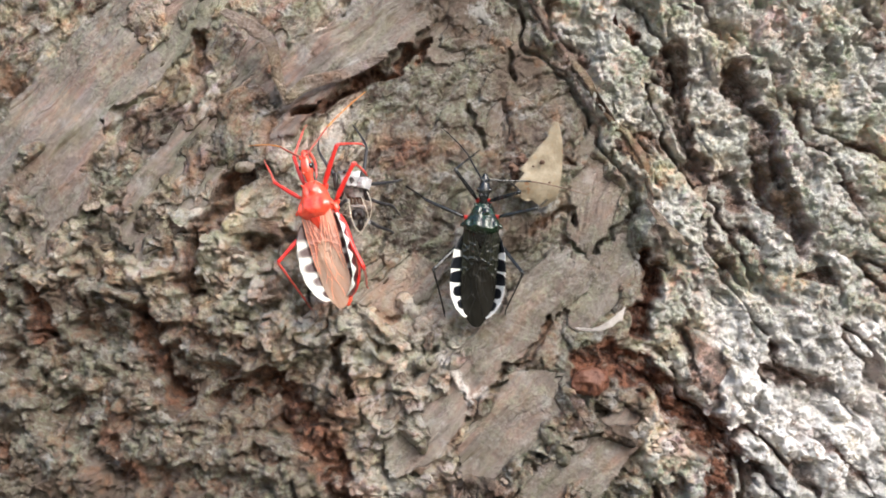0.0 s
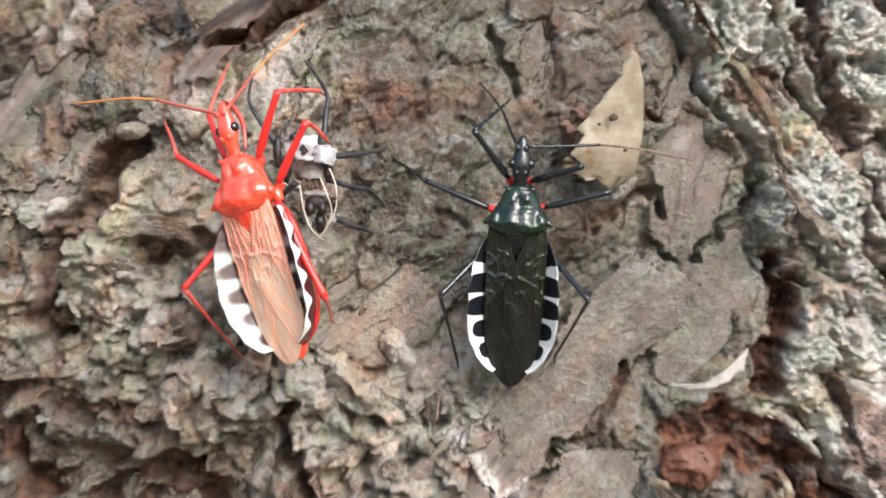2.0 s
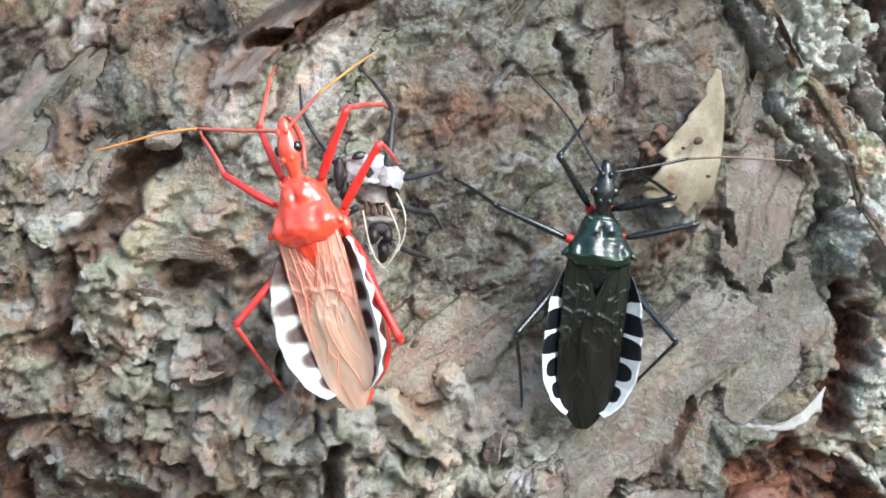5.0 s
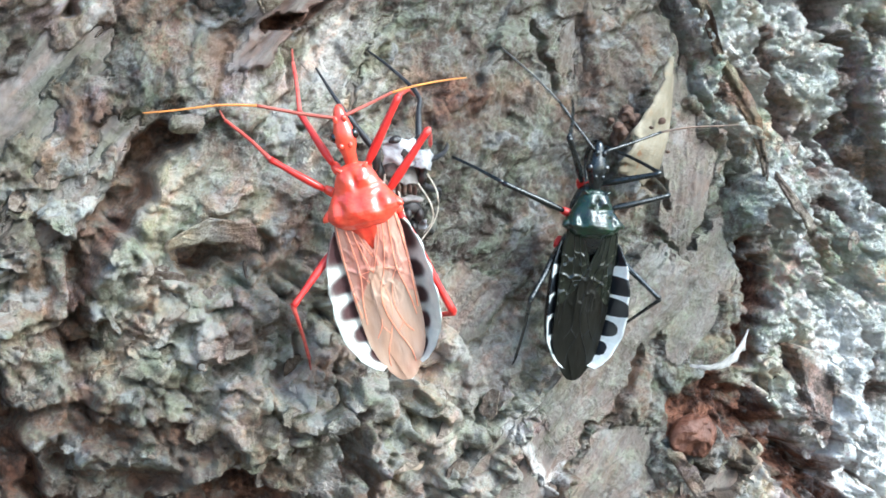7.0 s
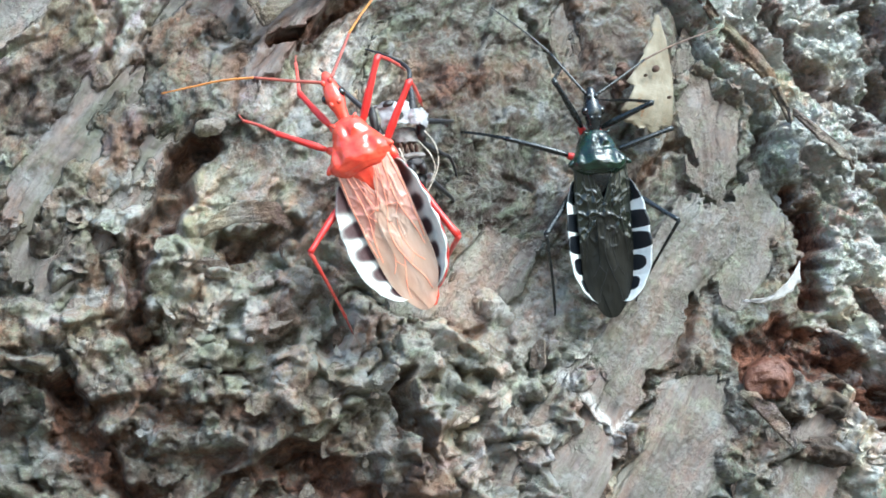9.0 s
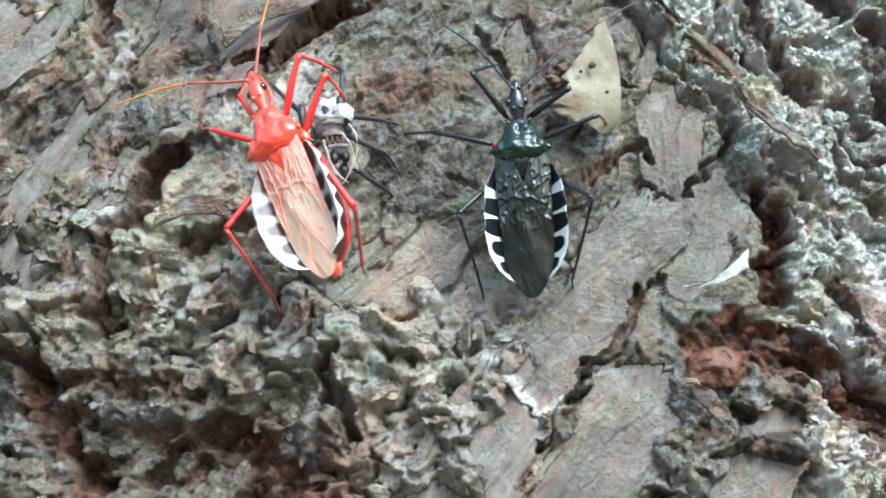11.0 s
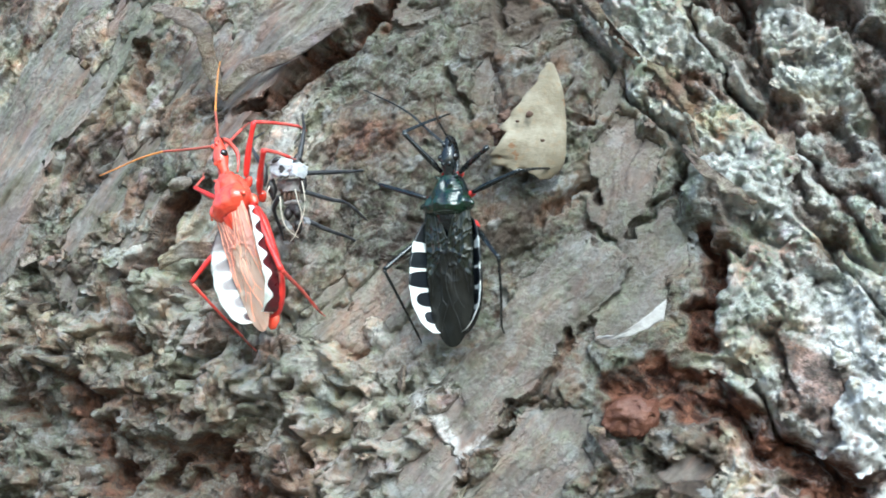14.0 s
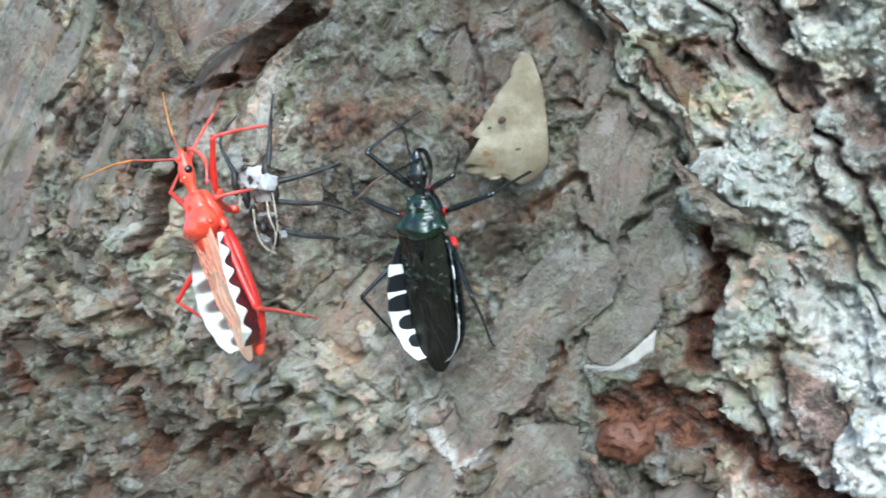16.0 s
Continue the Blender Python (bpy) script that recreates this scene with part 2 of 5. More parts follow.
PLUM = shell("plum_flank", (0.055, 0.010, 0.014), (0.11, 0.012, 0.014), 0.3, coat=0.3)
WHITE = banded_material("ivory_rim", (0.80, 0.82, 0.75), (0.055, 0.022, 0.024), 0.4, 0.55)
WHITE_K = banded_material("white_rim", (0.84, 0.86, 0.83), (0.008, 0.010, 0.014), 0.3, 0.15)
INK = shell("black_cuticle", (0.010, 0.013, 0.014), (0.006, 0.008, 0.009), 0.26, coat=0.5)
INK_GREEN = shell("green_black_pronotum", (0.008, 0.030, 0.014), (0.006, 0.009, 0.009), 0.22, grain_mm=0.6, coat=0.6, relief=0.9)
INK_WING = film_material("dark_corium", (0.008, 0.010, 0.007), (0.013, 0.016, 0.010), 1.0, 0.18, 0.6, 0.55, 0.35)
INK_FILM = film_material("sooty_membrane", (0.009, 0.009, 0.007), (0.014, 0.013, 0.010), 1.0, 0.34, 0.05, 0.25, 0.22)
ROSE_WING = film_material("rosy_corium", (0.95, 0.38, 0.27), (0.96, 0.56, 0.42), 0.56, 0.24)
ROSE_FILM = film_material("amber_membrane", (0.86, 0.55, 0.38), (0.92, 0.66, 0.50), 0.60, 0.20)
VEIN_R = shell("rose_vein", (0.93, 0.32, 0.18), (0.92, 0.44, 0.28), 0.25, coat=0.6)
VEIN_K = shell("dark_vein", (0.012, 0.013, 0.012), (0.008, 0.008, 0.008), 0.38, coat=0.1)
EYE = shell("bead_eye", (0.006, 0.005, 0.005), (0.010, 0.008, 0.006), 0.14, spec=0.7, coat=0.6)
COXA = shell("scarlet_coxa", (0.66, 0.035, 0.025), (0.50, 0.022, 0.018), 0.35, coat=0.3)
HUSK = film_material("papery_husk", (0.66, 0.66, 0.67), (0.34, 0.335, 0.34), 0.72, 0.5, 0.2)
HUSK_GREY = film_material("grey_inner_skin", (0.36, 0.33, 0.31), (0.14, 0.12, 0.11), 0.75, 0.5, 0.2)
HUSK_DARK = shell("husk_black", (0.014, 0.012, 0.012), (0.04, 0.032, 0.028), 0.4)
HUSK_LEG = shell("husk_leg", (0.022, 0.022, 0.025), (0.06, 0.06, 0.065), 0.42)
SILK_DARK = shell("brown_flagellum", (0.20, 0.13, 0.09), (0.12, 0.08, 0.06), 0.5)
SILK = shell("pale_thread", (0.70, 0.64, 0.52), (0.60, 0.54, 0.42), 0.5)


def leaf_material():
    m, nt, b = material("dead_leaf")
    co = mm_coords(nt)
    col = mix_of(nt, step_of(nt, noise_of(nt, co, 0.3, 4), 0.4, 0.7), (0.22, 0.185, 0.125), (0.36, 0.315, 0.235))
    col = mix_of(nt, math_of(nt, "MULTIPLY", step_of(nt, noise_of(nt, co, 1.4, 5), 0.5, 0.75), 0.6), col, (0.29, 0.20, 0.11))
    col = mix_of(nt, step_of(nt, noise_of(nt, co, 0.5, 3), 0.62, 0.68), col, (0.22, 0.12, 0.06))
    nt.links.new(col, b.inputs["Base Color"])
    b.inputs["Roughness"].default_value = 0.75
    bump_of(nt, b, noise_of(nt, mm_coords(nt, (0.4, 1, 1)), 2.0, 4), 0.5, 0.25)
    return m


def pale_material():
    m, nt, b = material("bleached_bark_skin")
    co = mm_coords(nt)
    col = mix_of(nt, noise_of(nt, co, 0.8, 4), (0.30, 0.275, 0.25), (0.52, 0.50, 0.48))
    nt.links.new(col, b.inputs["Base Color"])
    b.inputs["Roughness"].default_value = 0.8
    bump_of(nt, b, noise_of(nt, co, 2.0, 5), 0.5, 0.3)
    return m


LEAF, PALE = leaf_material(), pale_material()


# ---- mesh tools: all shapes are made in millimetres ----
def finish(bm, name, mats, soft=True):
    bmesh.ops.scale(bm, vec=(MM, MM, MM), verts=bm.verts)
    bmesh.ops.recalc_face_normals(bm, faces=bm.faces)
    me = bpy.data.meshes.new(name)
    for f in bm.faces:
        f.smooth = soft
    bm.to_mesh(me)
    bm.free()
    for m in mats if isinstance(mats, (list, tuple)) else [mats]:
        me.materials.append(m)
    return me


def part(name, bm, mats, parent, label="", soft=True):
    ob = new(name, finish(bm, name, mats, soft))
    ob.parent = parent
    return tagged(ob, label)


def loft(bm, spine, radii, seg=12, flat=1.0, up=(0, 0, 1)):
    """A closed tube along spine; radii: one number a station or (across, upward)."""
    pts = [Vector(p) for p in spine]
    rings = []
    for k, p in enumerate(pts):
        way = (pts[min(k + 1, len(pts) - 1)] - pts[max(k - 1, 0)]).normalized()
        side = way.cross(Vector(up))
        side = side.normalized() if side.length > 1e-4 else way.orthogonal().normalized()
        over = side.cross(way).normalized()
        ra, rb = radii[k] if isinstance(radii[k], tuple) else (radii[k], radii[k] * flat)
        rings.append([bm.verts.new(p + side * ra * math.cos(a) + over * rb * math.sin(a)) for a in (2 * math.pi * i / seg for i in range(seg))])
    for a, b in zip(rings, rings[1:]):
        for i in range(seg):
            bm.faces.new((a[i], a[(i + 1) % seg], b[(i + 1) % seg], b[i]))
    bm.faces.new(rings[0][::-1])
    bm.faces.new(rings[-1])
    return rings


def bent(points, n=6):
    """A smooth line through the points."""
    pts = [Vector(p) for p in points]
    out = []
    for k in range(len(pts) - 1):
        a, b, c, d = pts[max(k - 1, 0)], pts[k], pts[k + 1], pts[min(k + 2, len(pts) - 1)]
        for i in range(n):
            t = i / n
            out.append(0.5 * (2 * b + (c - a) * t + (2 * a - 5 * b + 4 * c - d) * t * t + (3 * b - a - 3 * c + d) * t**3))
    return out + [pts[-1]]


def taper(rads, count):
    xs = np.linspace(0, len(rads) - 1, count)
    return [float(v) for v in np.interp(xs, range(len(rads)), rads)]


def tube(points, rads, seg=8, n=5):
    bm = bmesh.new()
    line = bent(points, n)
    loft(bm, line, taper(rads, len(line)), seg)
    return bm


def ball(bm, centre, radii, seg=14, rings=9):
    made = bmesh.ops.create_uvsphere(bm, u_segments=seg, v_segments=rings, radius=1)["verts"]
    for v in made:
        v.co = Vector(centre) + Vector((v.co.x * radii[0], v.co.y * radii[1], v.co.z * radii[2]))
    return made


# ---- the trunk: a rugged sheet of bark in front of a round stem ----
trunk = tagged(new("tree_trunk"), "old tree trunk with rugged flaking grey-brown bark", "tree trunk")

STEP = 0.155
xs = np.arange(-76, 76.1, STEP)
zs = np.arange(-50, 50.1, STEP)
X, Z = np.meshgrid(xs, zs)
warp_x = X + 1.2 * rough(X, Z, 6, 11, 3)
warp_z = Z + 1.2 * rough(X, Z, 6, 31, 3)
stain = rough(X, Z, 5.0, 131, 4, 0.6)
rag_x, rag_z = 0.9 * rough(X, Z, 2.6, 111, 3), 0.9 * rough(X, Z, 2.6, 121, 3)
INNER = np.zeros_like(X)
SLICK = np.zeros_like(X)
UMBER = np.zeros_like(X)
DEEP = np.zeros_like(X)


def line_distance(px, pz, x0, z0, x1, z1):
    dx, dz = x1 - x0, z1 - z0
    t = np.clip(((px - x0) * dx + (pz - z0) * dz) / (dx * dx + dz * dz), 0, 1)
    return np.hypot(px - x0 - t * dx, pz - z0 - t * dz)


def turned(angle):
    """The warped plan along and across a direction."""
    ca, sa = math.cos(radians(angle)), math.sin(radians(angle))
    return warp_x * ca + warp_z * sa, -warp_x * sa + warp_z * ca


def layers(h, step, soft):
    """Peels a smooth height into thin layers with steep edges."""
    k = np.floor(h / step)
    return step * (k + smooth(0.5 - soft, 0.5 + soft, h / step - k))


def crest(x, z, scale, seed, octaves=3):
    """Sharp crests over rounded hollows, about -1..1."""
    return 1 - 2.2 * np.abs(rough(x, z, scale, seed, octaves, 0.5))


def nearest(x, z):
    return int(round((z - zs[0]) / STEP)), int(round((x - xs[0]) / STEP))


def scales(u, v, size, seed, tilt=0.35, dome=0.15, slim=0.75, jag=0.22):
    """Overlapping broken chips: the face of the topmost chip at each place, and a number of its own for each chip."""
    table = np.random.RandomState(seed).rand(64, 64, 8)
    us, vs = u / size, v / size
    i, j = np.floor(us).astype(int), np.floor(vs).astype(int)
    ragged = jag * (rough(u, v, 0.45 * size, seed + 1, 3, 0.6))
    top, mark = np.full(u.shape, -0.75), np.zeros(u.shape)
    for di in (-1, 0, 1):
        for dj in (-1, 0, 1):
            lot = table[(i + di) % 64, (j + dj) % 64]
            du, dv = us - (i + di + lot[..., 0]), vs - (j + dj + lot[..., 1])
            a = math.pi * (lot[..., 2] - 0.5) * 1.2
            ca, sa = np.cos(a), np.sin(a)
            along_chip, over_chip = du * ca + dv * sa, dv * ca - du * sa
            reach = 0.62 + 0.36 * lot[..., 3]
            third = 0.75 * along_chip + (1.4 * lot[..., 7] - 0.7) * over_chip / slim
            r = np.maximum(np.maximum(np.abs(along_chip), np.abs(over_chip) / slim), np.abs(third) * 1.25) / reach + ragged
            h = lot[..., 4] - 0.5 + tilt * 2 * ((lot[..., 5] - 0.5) * along_chip + (lot[..., 6] - 0.5) * over_chip) * 2 - dome * r * r
            win = (r < 1) & (h > top)
            top, mark = np.where(win, h, top), np.where(win, lot[..., 7], mark)
    return top, mark


# how lumpy the bark is: the lower left and the whole right side are crumbly, the middle is in plates
beyond = warp_x + 0.55 * np.maximum(warp_z - 6, 0)
CRUMBLE = np.clip(smooth(6, -6, warp_z + 0.45 * warp_x + 8) + smooth(31, 36, beyond), 0, 1)
RIGHT = smooth(33, 37, beyond)
EAST = smooth(-10, 6, warp_x) * (1 - RIGHT) * smooth(-6, 2, warp_z)

along, across = turned(48)
middle = 1.3 * rough(along * 0.42, across, 7, 51, 4)
sheets, sheet_mark = scales(along * 0.5, across, 4.2, 501, 0.25, 0.05, 0.8, 0.16)
slips, slip_mark = scales(along * 0.6 + 0.4 * rag_x, across, 1.7, 503, 0.45, 0.1, 0.8, 0.14)
MIDDLE = 0.8 * middle + 0.85 * sheets + 0.62 * slips + 0.10 * rough(along * 0.22, across, 0.9, 57, 3) - 0.9
MIDDLE += 0.26 * scales(X + rag_x, Z + rag_z, 0.8, 505, 0.5)[0] + 0.10 * crest(along * 0.35, across, 1.0, 87, 3)
MIDDLE += 0.30 * crest(along * 0.5, across, 3.2, 58, 4) * smooth(0.0, 0.6, rough(X, Z, 9, 59, 2))

side, over = turned(-12)
heap = 1.5 * rough(side * 0.7, over, 9, 62, 3) + 0.8 * crest(side * 0.75, over, 5.0, 64, 3)
chunks, chunk_mark = scales(side * 0.8, over, 3.8, 511, 0.55, 0.2, 0.8, 0.12)
bits, bit_mark = scales(X + 0.3 * rag_x, Z + 0.3 * rag_z, 1.7, 513, 0.75, 0.15, 0.75, 0.12)
LUMPY = heap + 1.9 * chunks + 1.1 * bits + 0.34 * scales(X + 0.2 * rag_z, Z + 0.2 * rag_x, 0.8, 515, 0.7, 0.1, 0.75, 0.1)[0] - 1.3
LUMPY -= 2.0 * smooth(0.14, 0.02, np.abs(rough(side * 0.55, over, 8, 69, 3))) * smooth(-0.2, 0.4, grain(X, Z, 6, 70))

down, athwart = turned(-51)
furrow = np.abs(rough(down * 0.30, athwart, 8.5, 72, 3))
blocks, block_mark = scales(down * 0.7, athwart, 6.0, 521, 0.45, 0.5, 0.8, 0.14)
crags, crag_mark = scales(X + 0.4 * rag_x, Z + 0.4 * rag_z, 2.3, 523, 0.6, 0.4, 0.8, 0.14)
knobs = scales(X + 0.4 * rag_z, Z + 0.4 * rag_x, 0.85, 525, 0.5, 0.5, 0.9, 0.12)[0]
granules = scales(X + 0.2 * rag_z, Z + 0.2 * rag_x, 0.55, 527, 0.4, 0.5, 0.9, 0.1)[0]
STEEP = 1.8 * smooth(0.0, 0.42, furrow) + 2.8 * blocks + 1.2 * crags + 0.70 * knobs + 0.60 * granules + 0.3 * crest(down * 0.4, athwart, 4.0, 74, 4)
STEEP += 0.14 * rough(X, Z, 0.6, 88, 2) - 1.2 - 2.4 * smooth(0.09, 0.02, furrow) - 1.6 * smooth(0.5, 0.8, rough(down * 0.6, athwart, 3.2, 89, 3))

H = (MIDDLE * (1 - CRUMBLE) + LUMPY * CRUMBLE) * (1 - RIGHT) + STEEP * RIGHT
H += 0.05 * rough(X, Z, 0.5, 83, 2)
chip_tone = (0.7 * (sheet_mark - 0.5) + 0.7 * (slip_mark - 0.5)) * (1 - CRUMBLE) + (0.6 * (chunk_mark - 0.5) + 0.9 * (bit_mark - 0.5)) * CRUMBLE * (1 - RIGHT) + (0.5 * (block_mark - 0.5) + 0.8 * (crag_mark - 0.5)) * RIGHT
TONE = 0.40 * rough(along * 0.5, across, 6, 61, 3) + 1.7 * chip_tone


def hollow(x, z, size_x, size_z, deep):
    """A broad sunk place (or, with a negative depth, a swell)."""
    H[:] -= deep * np.exp(-((X - x) / size_x) ** 2 - ((Z - z) / size_z) ** 2)


def crack(points, width, deep, red=0.0):
    """A furrow along the points; red: how far the fresh inner bark shows in it."""
    d = np.min([line_distance(warp_x + rag_x, warp_z + rag_z, *a, *b) for a, b in zip(points, points[1:])], axis=0)
    w = width * (1 + 0.35 * grain(X, Z, 3.0, 77))
    cut = smooth(1.25, 0.55, d / w)
    H[:] = H - deep * cut * (0.8 + 0.2 * grain(X, Z, 1.6, 79))
    SLICK[:] = SLICK * (1 - smooth(0.2, 0.5, cut))
    DEEP[:] = np.maximum(DEEP, cut)
    for mask, _ in PLATES:
        mask &= cut < 0.3
    if red:
        INNER[:] = np.maximum(INNER, red * smooth(1.45, 0.75, d / w))


hollow(45, 20, 9, 9, 4.0)
hollow(36, 20, 4, 5, 0.8)
hollow(51, 6, 6, 9, 3.5)
hollow(60, 28, 16, 14, 3.0)
hollow(-43, -15, 7, 5, 3.5)
hollow(-33, -21, 6, 4, 2.5)
hollow(-24, -21, 7, 4, 2.0)
hollow(3, 6, 5, 4, 0.9)
hollow(-38, -5, 4, 2.5, -2.5)
hollow(-18, -14, 8, 4, -1.6)
hollow(-9, -16, 4, 3, -1.2)
hollow(38, 2, 4, 3, -2.2)
hollow(34, -5, 4, 3, -1.4)
hollow(36, -18, 4, 3, -1.8)
hollow(45, -19, 6, 4, -4.0)
hollow(26, -26, 5, 3, -1.2)
PLATES = []


def blurred(field, n):
    """A box blur n cells to each side."""
    out = field
    for axis in (0, 1):
        total = np.cumsum(np.concatenate([np.take(out, [0] * (n + 1), axis), out, np.take(out, [-1] * n, axis)], axis), axis)
        size = out.shape[axis]
        out = (np.take(total, range(2 * n + 1, 2 * n + 1 + size), axis) - np.take(total, range(size), axis)) / (2 * n + 1)
    return out


def seat(x, z, half_long, half_wide, angle, high, skin="", tear=None):
    """A broad plate of smoother bark: lowers the sheet under it and keeps its own face."""
    ca, sa = math.cos(radians(angle)), math.sin(radians(angle))
    seed = 200 + 7 * len(PLATES)
    u, v = X + 0.5 * (warp_x - X) - x, Z + 0.5 * (warp_z - Z) - z
    p, q = (u * ca + v * sa), (-u * sa + v * ca)
    slant = 0.9 * math.sin(seed * 1.7)
    pure = -(X - x) * sa + (Z - z) * ca + 0.12 * rag_x
    r = (np.abs((p + slant * q) / half_long) ** 5 + np.abs(q / half_wide) ** 5) ** 0.2
    r = r + (0.14 * rough(p * 0.6, q, 7, seed + 1, 2) + 0.10 * layers(rough(p * 0.7, q, 2.6, seed + 2, 4, 0.65), 0.5, 0.2)) * min(1.0, 6.0 / half_wide)
    face = high + 0.40 * rough(p * 0.35, q, 4.5, seed, 3) + 0.09 * rough(p * 0.10, pure, 0.9, seed + 3, 3) + 0.05 * rough(X, Z, 0.9, seed + 5, 3)
    face = face - 0.25 + 0.30 * layers(rough(p * 0.16, q, 3.2, seed + 6, 4, 0.6), 0.55, 0.06) - 0.35 * smooth(0.06, 0.0, np.abs(rough(p * 0.14, q, 4.0, seed + 7, 3))) * smooth(0.1, 0.5, grain(X, Z, 5.0, seed + 4))
    face = face + np.clip(r - 0.70, 0, 0.4) ** 2 * 9.0 * np.clip(grain(X, Z, 6.0, seed + 8), -0.4, 0.9)
    mask = r < 1
    if tear:
        (x0, z0), (x1, z1) = tear
        far = ((X + 0.6 * rag_x - x0) * (z1 - z0) - (Z + 0.6 * rag_z - z0) * (x1 - x0)) / math.hypot(x1 - x0, z1 - z0)
        mask &= far < 0
        face = face + 1.1 * smooth(-1.6, 0.0, far)
    high_ground = blurred(H, 6)
    mask = mask & ~(high_ground > face + 0.45)
    core = blurred(mask.astype(float), 3) > 0.999
    H[:] = np.where(core, np.minimum(H, face - 0.45), np.where(mask, face - 0.04, H))
    SLICK[mask] = 1
    if skin == "brown":
        UMBER[mask] = 0.7
    TONE[mask] = (-0.15 if skin == "grey" else -0.35) + 0.9 * rough(p[mask] * 0.10, pure[mask], 1.4, seed + 9, 4)
    PLATES.append((mask, face))


seat(-49.5, 24, 23, 7.2, 49, 0.2)
seat(-57, 5.5, 9, 5, 55, -0.2)
seat(-25.0, 24.2, 9.5, 5.6, 50, -1.0)
seat(-8.6, 30.5, 12.5, 5.0, 38, 0.7, "grey")
seat(-36.6, 8.6, 10.5, 5.6, 52, -1.0)
seat(-1.0, 19.0, 10, 4.4, 46, -0.9, "brown")
seat(-1.0, 5.6, 8.5, 5.2, 52, -2.0, "grey")
seat(-1.8, -5.0, 6.5, 4.0, 35, -0.6)
seat(12.6, 17.2, 7.5, 4.4, 62, -1.3, "brown")
seat(11.5, 32.5, 8, 5.2, 40, -0.8, "brown")
seat(16.0, -11.0, 14.5, 4.2, 43, 0.2, "grey", ((4.6, -15.6), (8.8, -22.4)))
seat(1.6, -25.0, 8.5, 4.6, 46, 0.3, "grey")
seat(16.4, -24.0, 12.5, 4.6, 43, -0.7, "grey")
seat(26.0, -32, 11, 4.2, 36, -0.9)
seat(28.4, -5.4, 7.0, 3.0, 46, -0.5)
seat(27.6, 7.0, 9.5, 3.5, 78, -1.1, "brown")
seat(47.0, -17.6, 7.5, 3.2, -36, 1.6)

crack([(-17.2, 19.0), (-7.2, 24.4), (4.0, 31.8)], 0.65, 2.8, 0.8)
crack([(-25.2, 11.8), (-32.2, 1.6), (-33.0, -6.0)], 1.5, 5.5, 0.7)
crack([(-32.6, 32.5), (-31.6, 28.0), (-33.2, 20.0)], 1.0, 3.2, 0.4)
crack([(-9.6, -14.0), (-8.4, -20.6)], 1.2, 5.5, 0.4)
crack([(-18.8, -21.5), (-11.0, -32.4), (-8, -40)], 2.4, 3.6, 0.9)
crack([(-41.0, -9.8), (-36.0, -20.0), (-34, -22)], 2.0, 4.0, 0.8)
crack([(-58.0, -6.5), (-55.0, -13.5)], 1.4, 3.0, 0.9)
crack([(-60.3, -16.6), (-53.6, -25.0)], 2.4, 4.2)
crack([(-47.0, -29.0), (-42.0, -36.0)], 2.2, 4.5)
crack([(-29.0, -21.6), (-19.0, -18.0)], 1.3, 3.0, 0.7)
crack([(-44.0, -9.0), (-24.0, -15.5)], 0.9, 2.2, 0.5)
crack([(39.4, 30.0), (41.6, 18.6), (45.6, 10.0)], 1.7, 4.5, 0.7)
crack([(51.4, 26.7), (56.3, 9.2), (59.6, 2.0)], 2.0, 5.0, 0.7)
crack([(44.6, 4.0), (47.0, -1.0), (47.5, -5.0)], 1.4, 4.0, 0.5)
crack([(35.2, -1.0), (34.6, -11.6)], 1.3, 4.2, 1.0)
crack([(26.0, -17.6), (32.2, -16.0), (38.0, -20.6)], 1.8, 2.4, 1.0)
crack([(39.6, -21.6), (46.6, -30.0), (44.6, -37.0)], 2.3, 3.0, 1.0)
crack([(30.5, -15.0), (31.5, -19.5)], 1.8, 2.2, 1.0)
crack([(52.6, -20.6), (53.0, -23.2)], 0.9, 5.0)
# the long curled ridge beside the leaf
CREST = [(17.5, 37.5), (22.6, 29.0), (27.0, 22.6), (31.4, 16.8), (34.4, 11.8), (35.6, 6.4), (39.5, 2.6)]
d = np.min([line_distance(X + 0.5 * rag_x, Z + 0.5 * rag_z, *p, *q) for p, q in zip(CREST, CREST[1:])], axis=0)
H += 1.5 * smooth(2.0, 0.3, d)
SLICK *= smooth(1.5, 3.0, d)
crack([(x - 1.7, z - 1.2) for x, z in CREST[:-1]], 0.45, 1.8)
crack([(x + 2.1, z + 1.5) for x, z in CREST], 0.6, 1.4)
crack([(22.8, 14.8), (25.4, 14.0)], 0.8, 2.4, 0.4)
crack([(8.4, 21.2), (10.6, 17.0)], 0.9, 2.2)
crack([(15.0, 30.0), (14.8, 26.0)], 0.7, 2.4)
crack([(-24.0, 0.9), (-18.0, 1.4)], 1.1, 3.6, 0.6)
crack([(17.2, 2.6), (23.6, 4.2)], 0.6, 1.8, 0.5)
crack([(14.0, -19.0), (21.0, -12.6)], 0.55, 1.8, 0.4)
crack([(31.4, 33.6), (33.4, 31.6)], 1.0, 1.6, 1.0)
crack([(3.0, 6.0), (5.4, 3.6)], 0.5, 1.2)
crack([(29.0, -0.5), (36.5, 7.0)], 0.5, 2.4)
crack([(-46.0, 17.5), (-38.5, 26.0)], 0.9, 1.6)

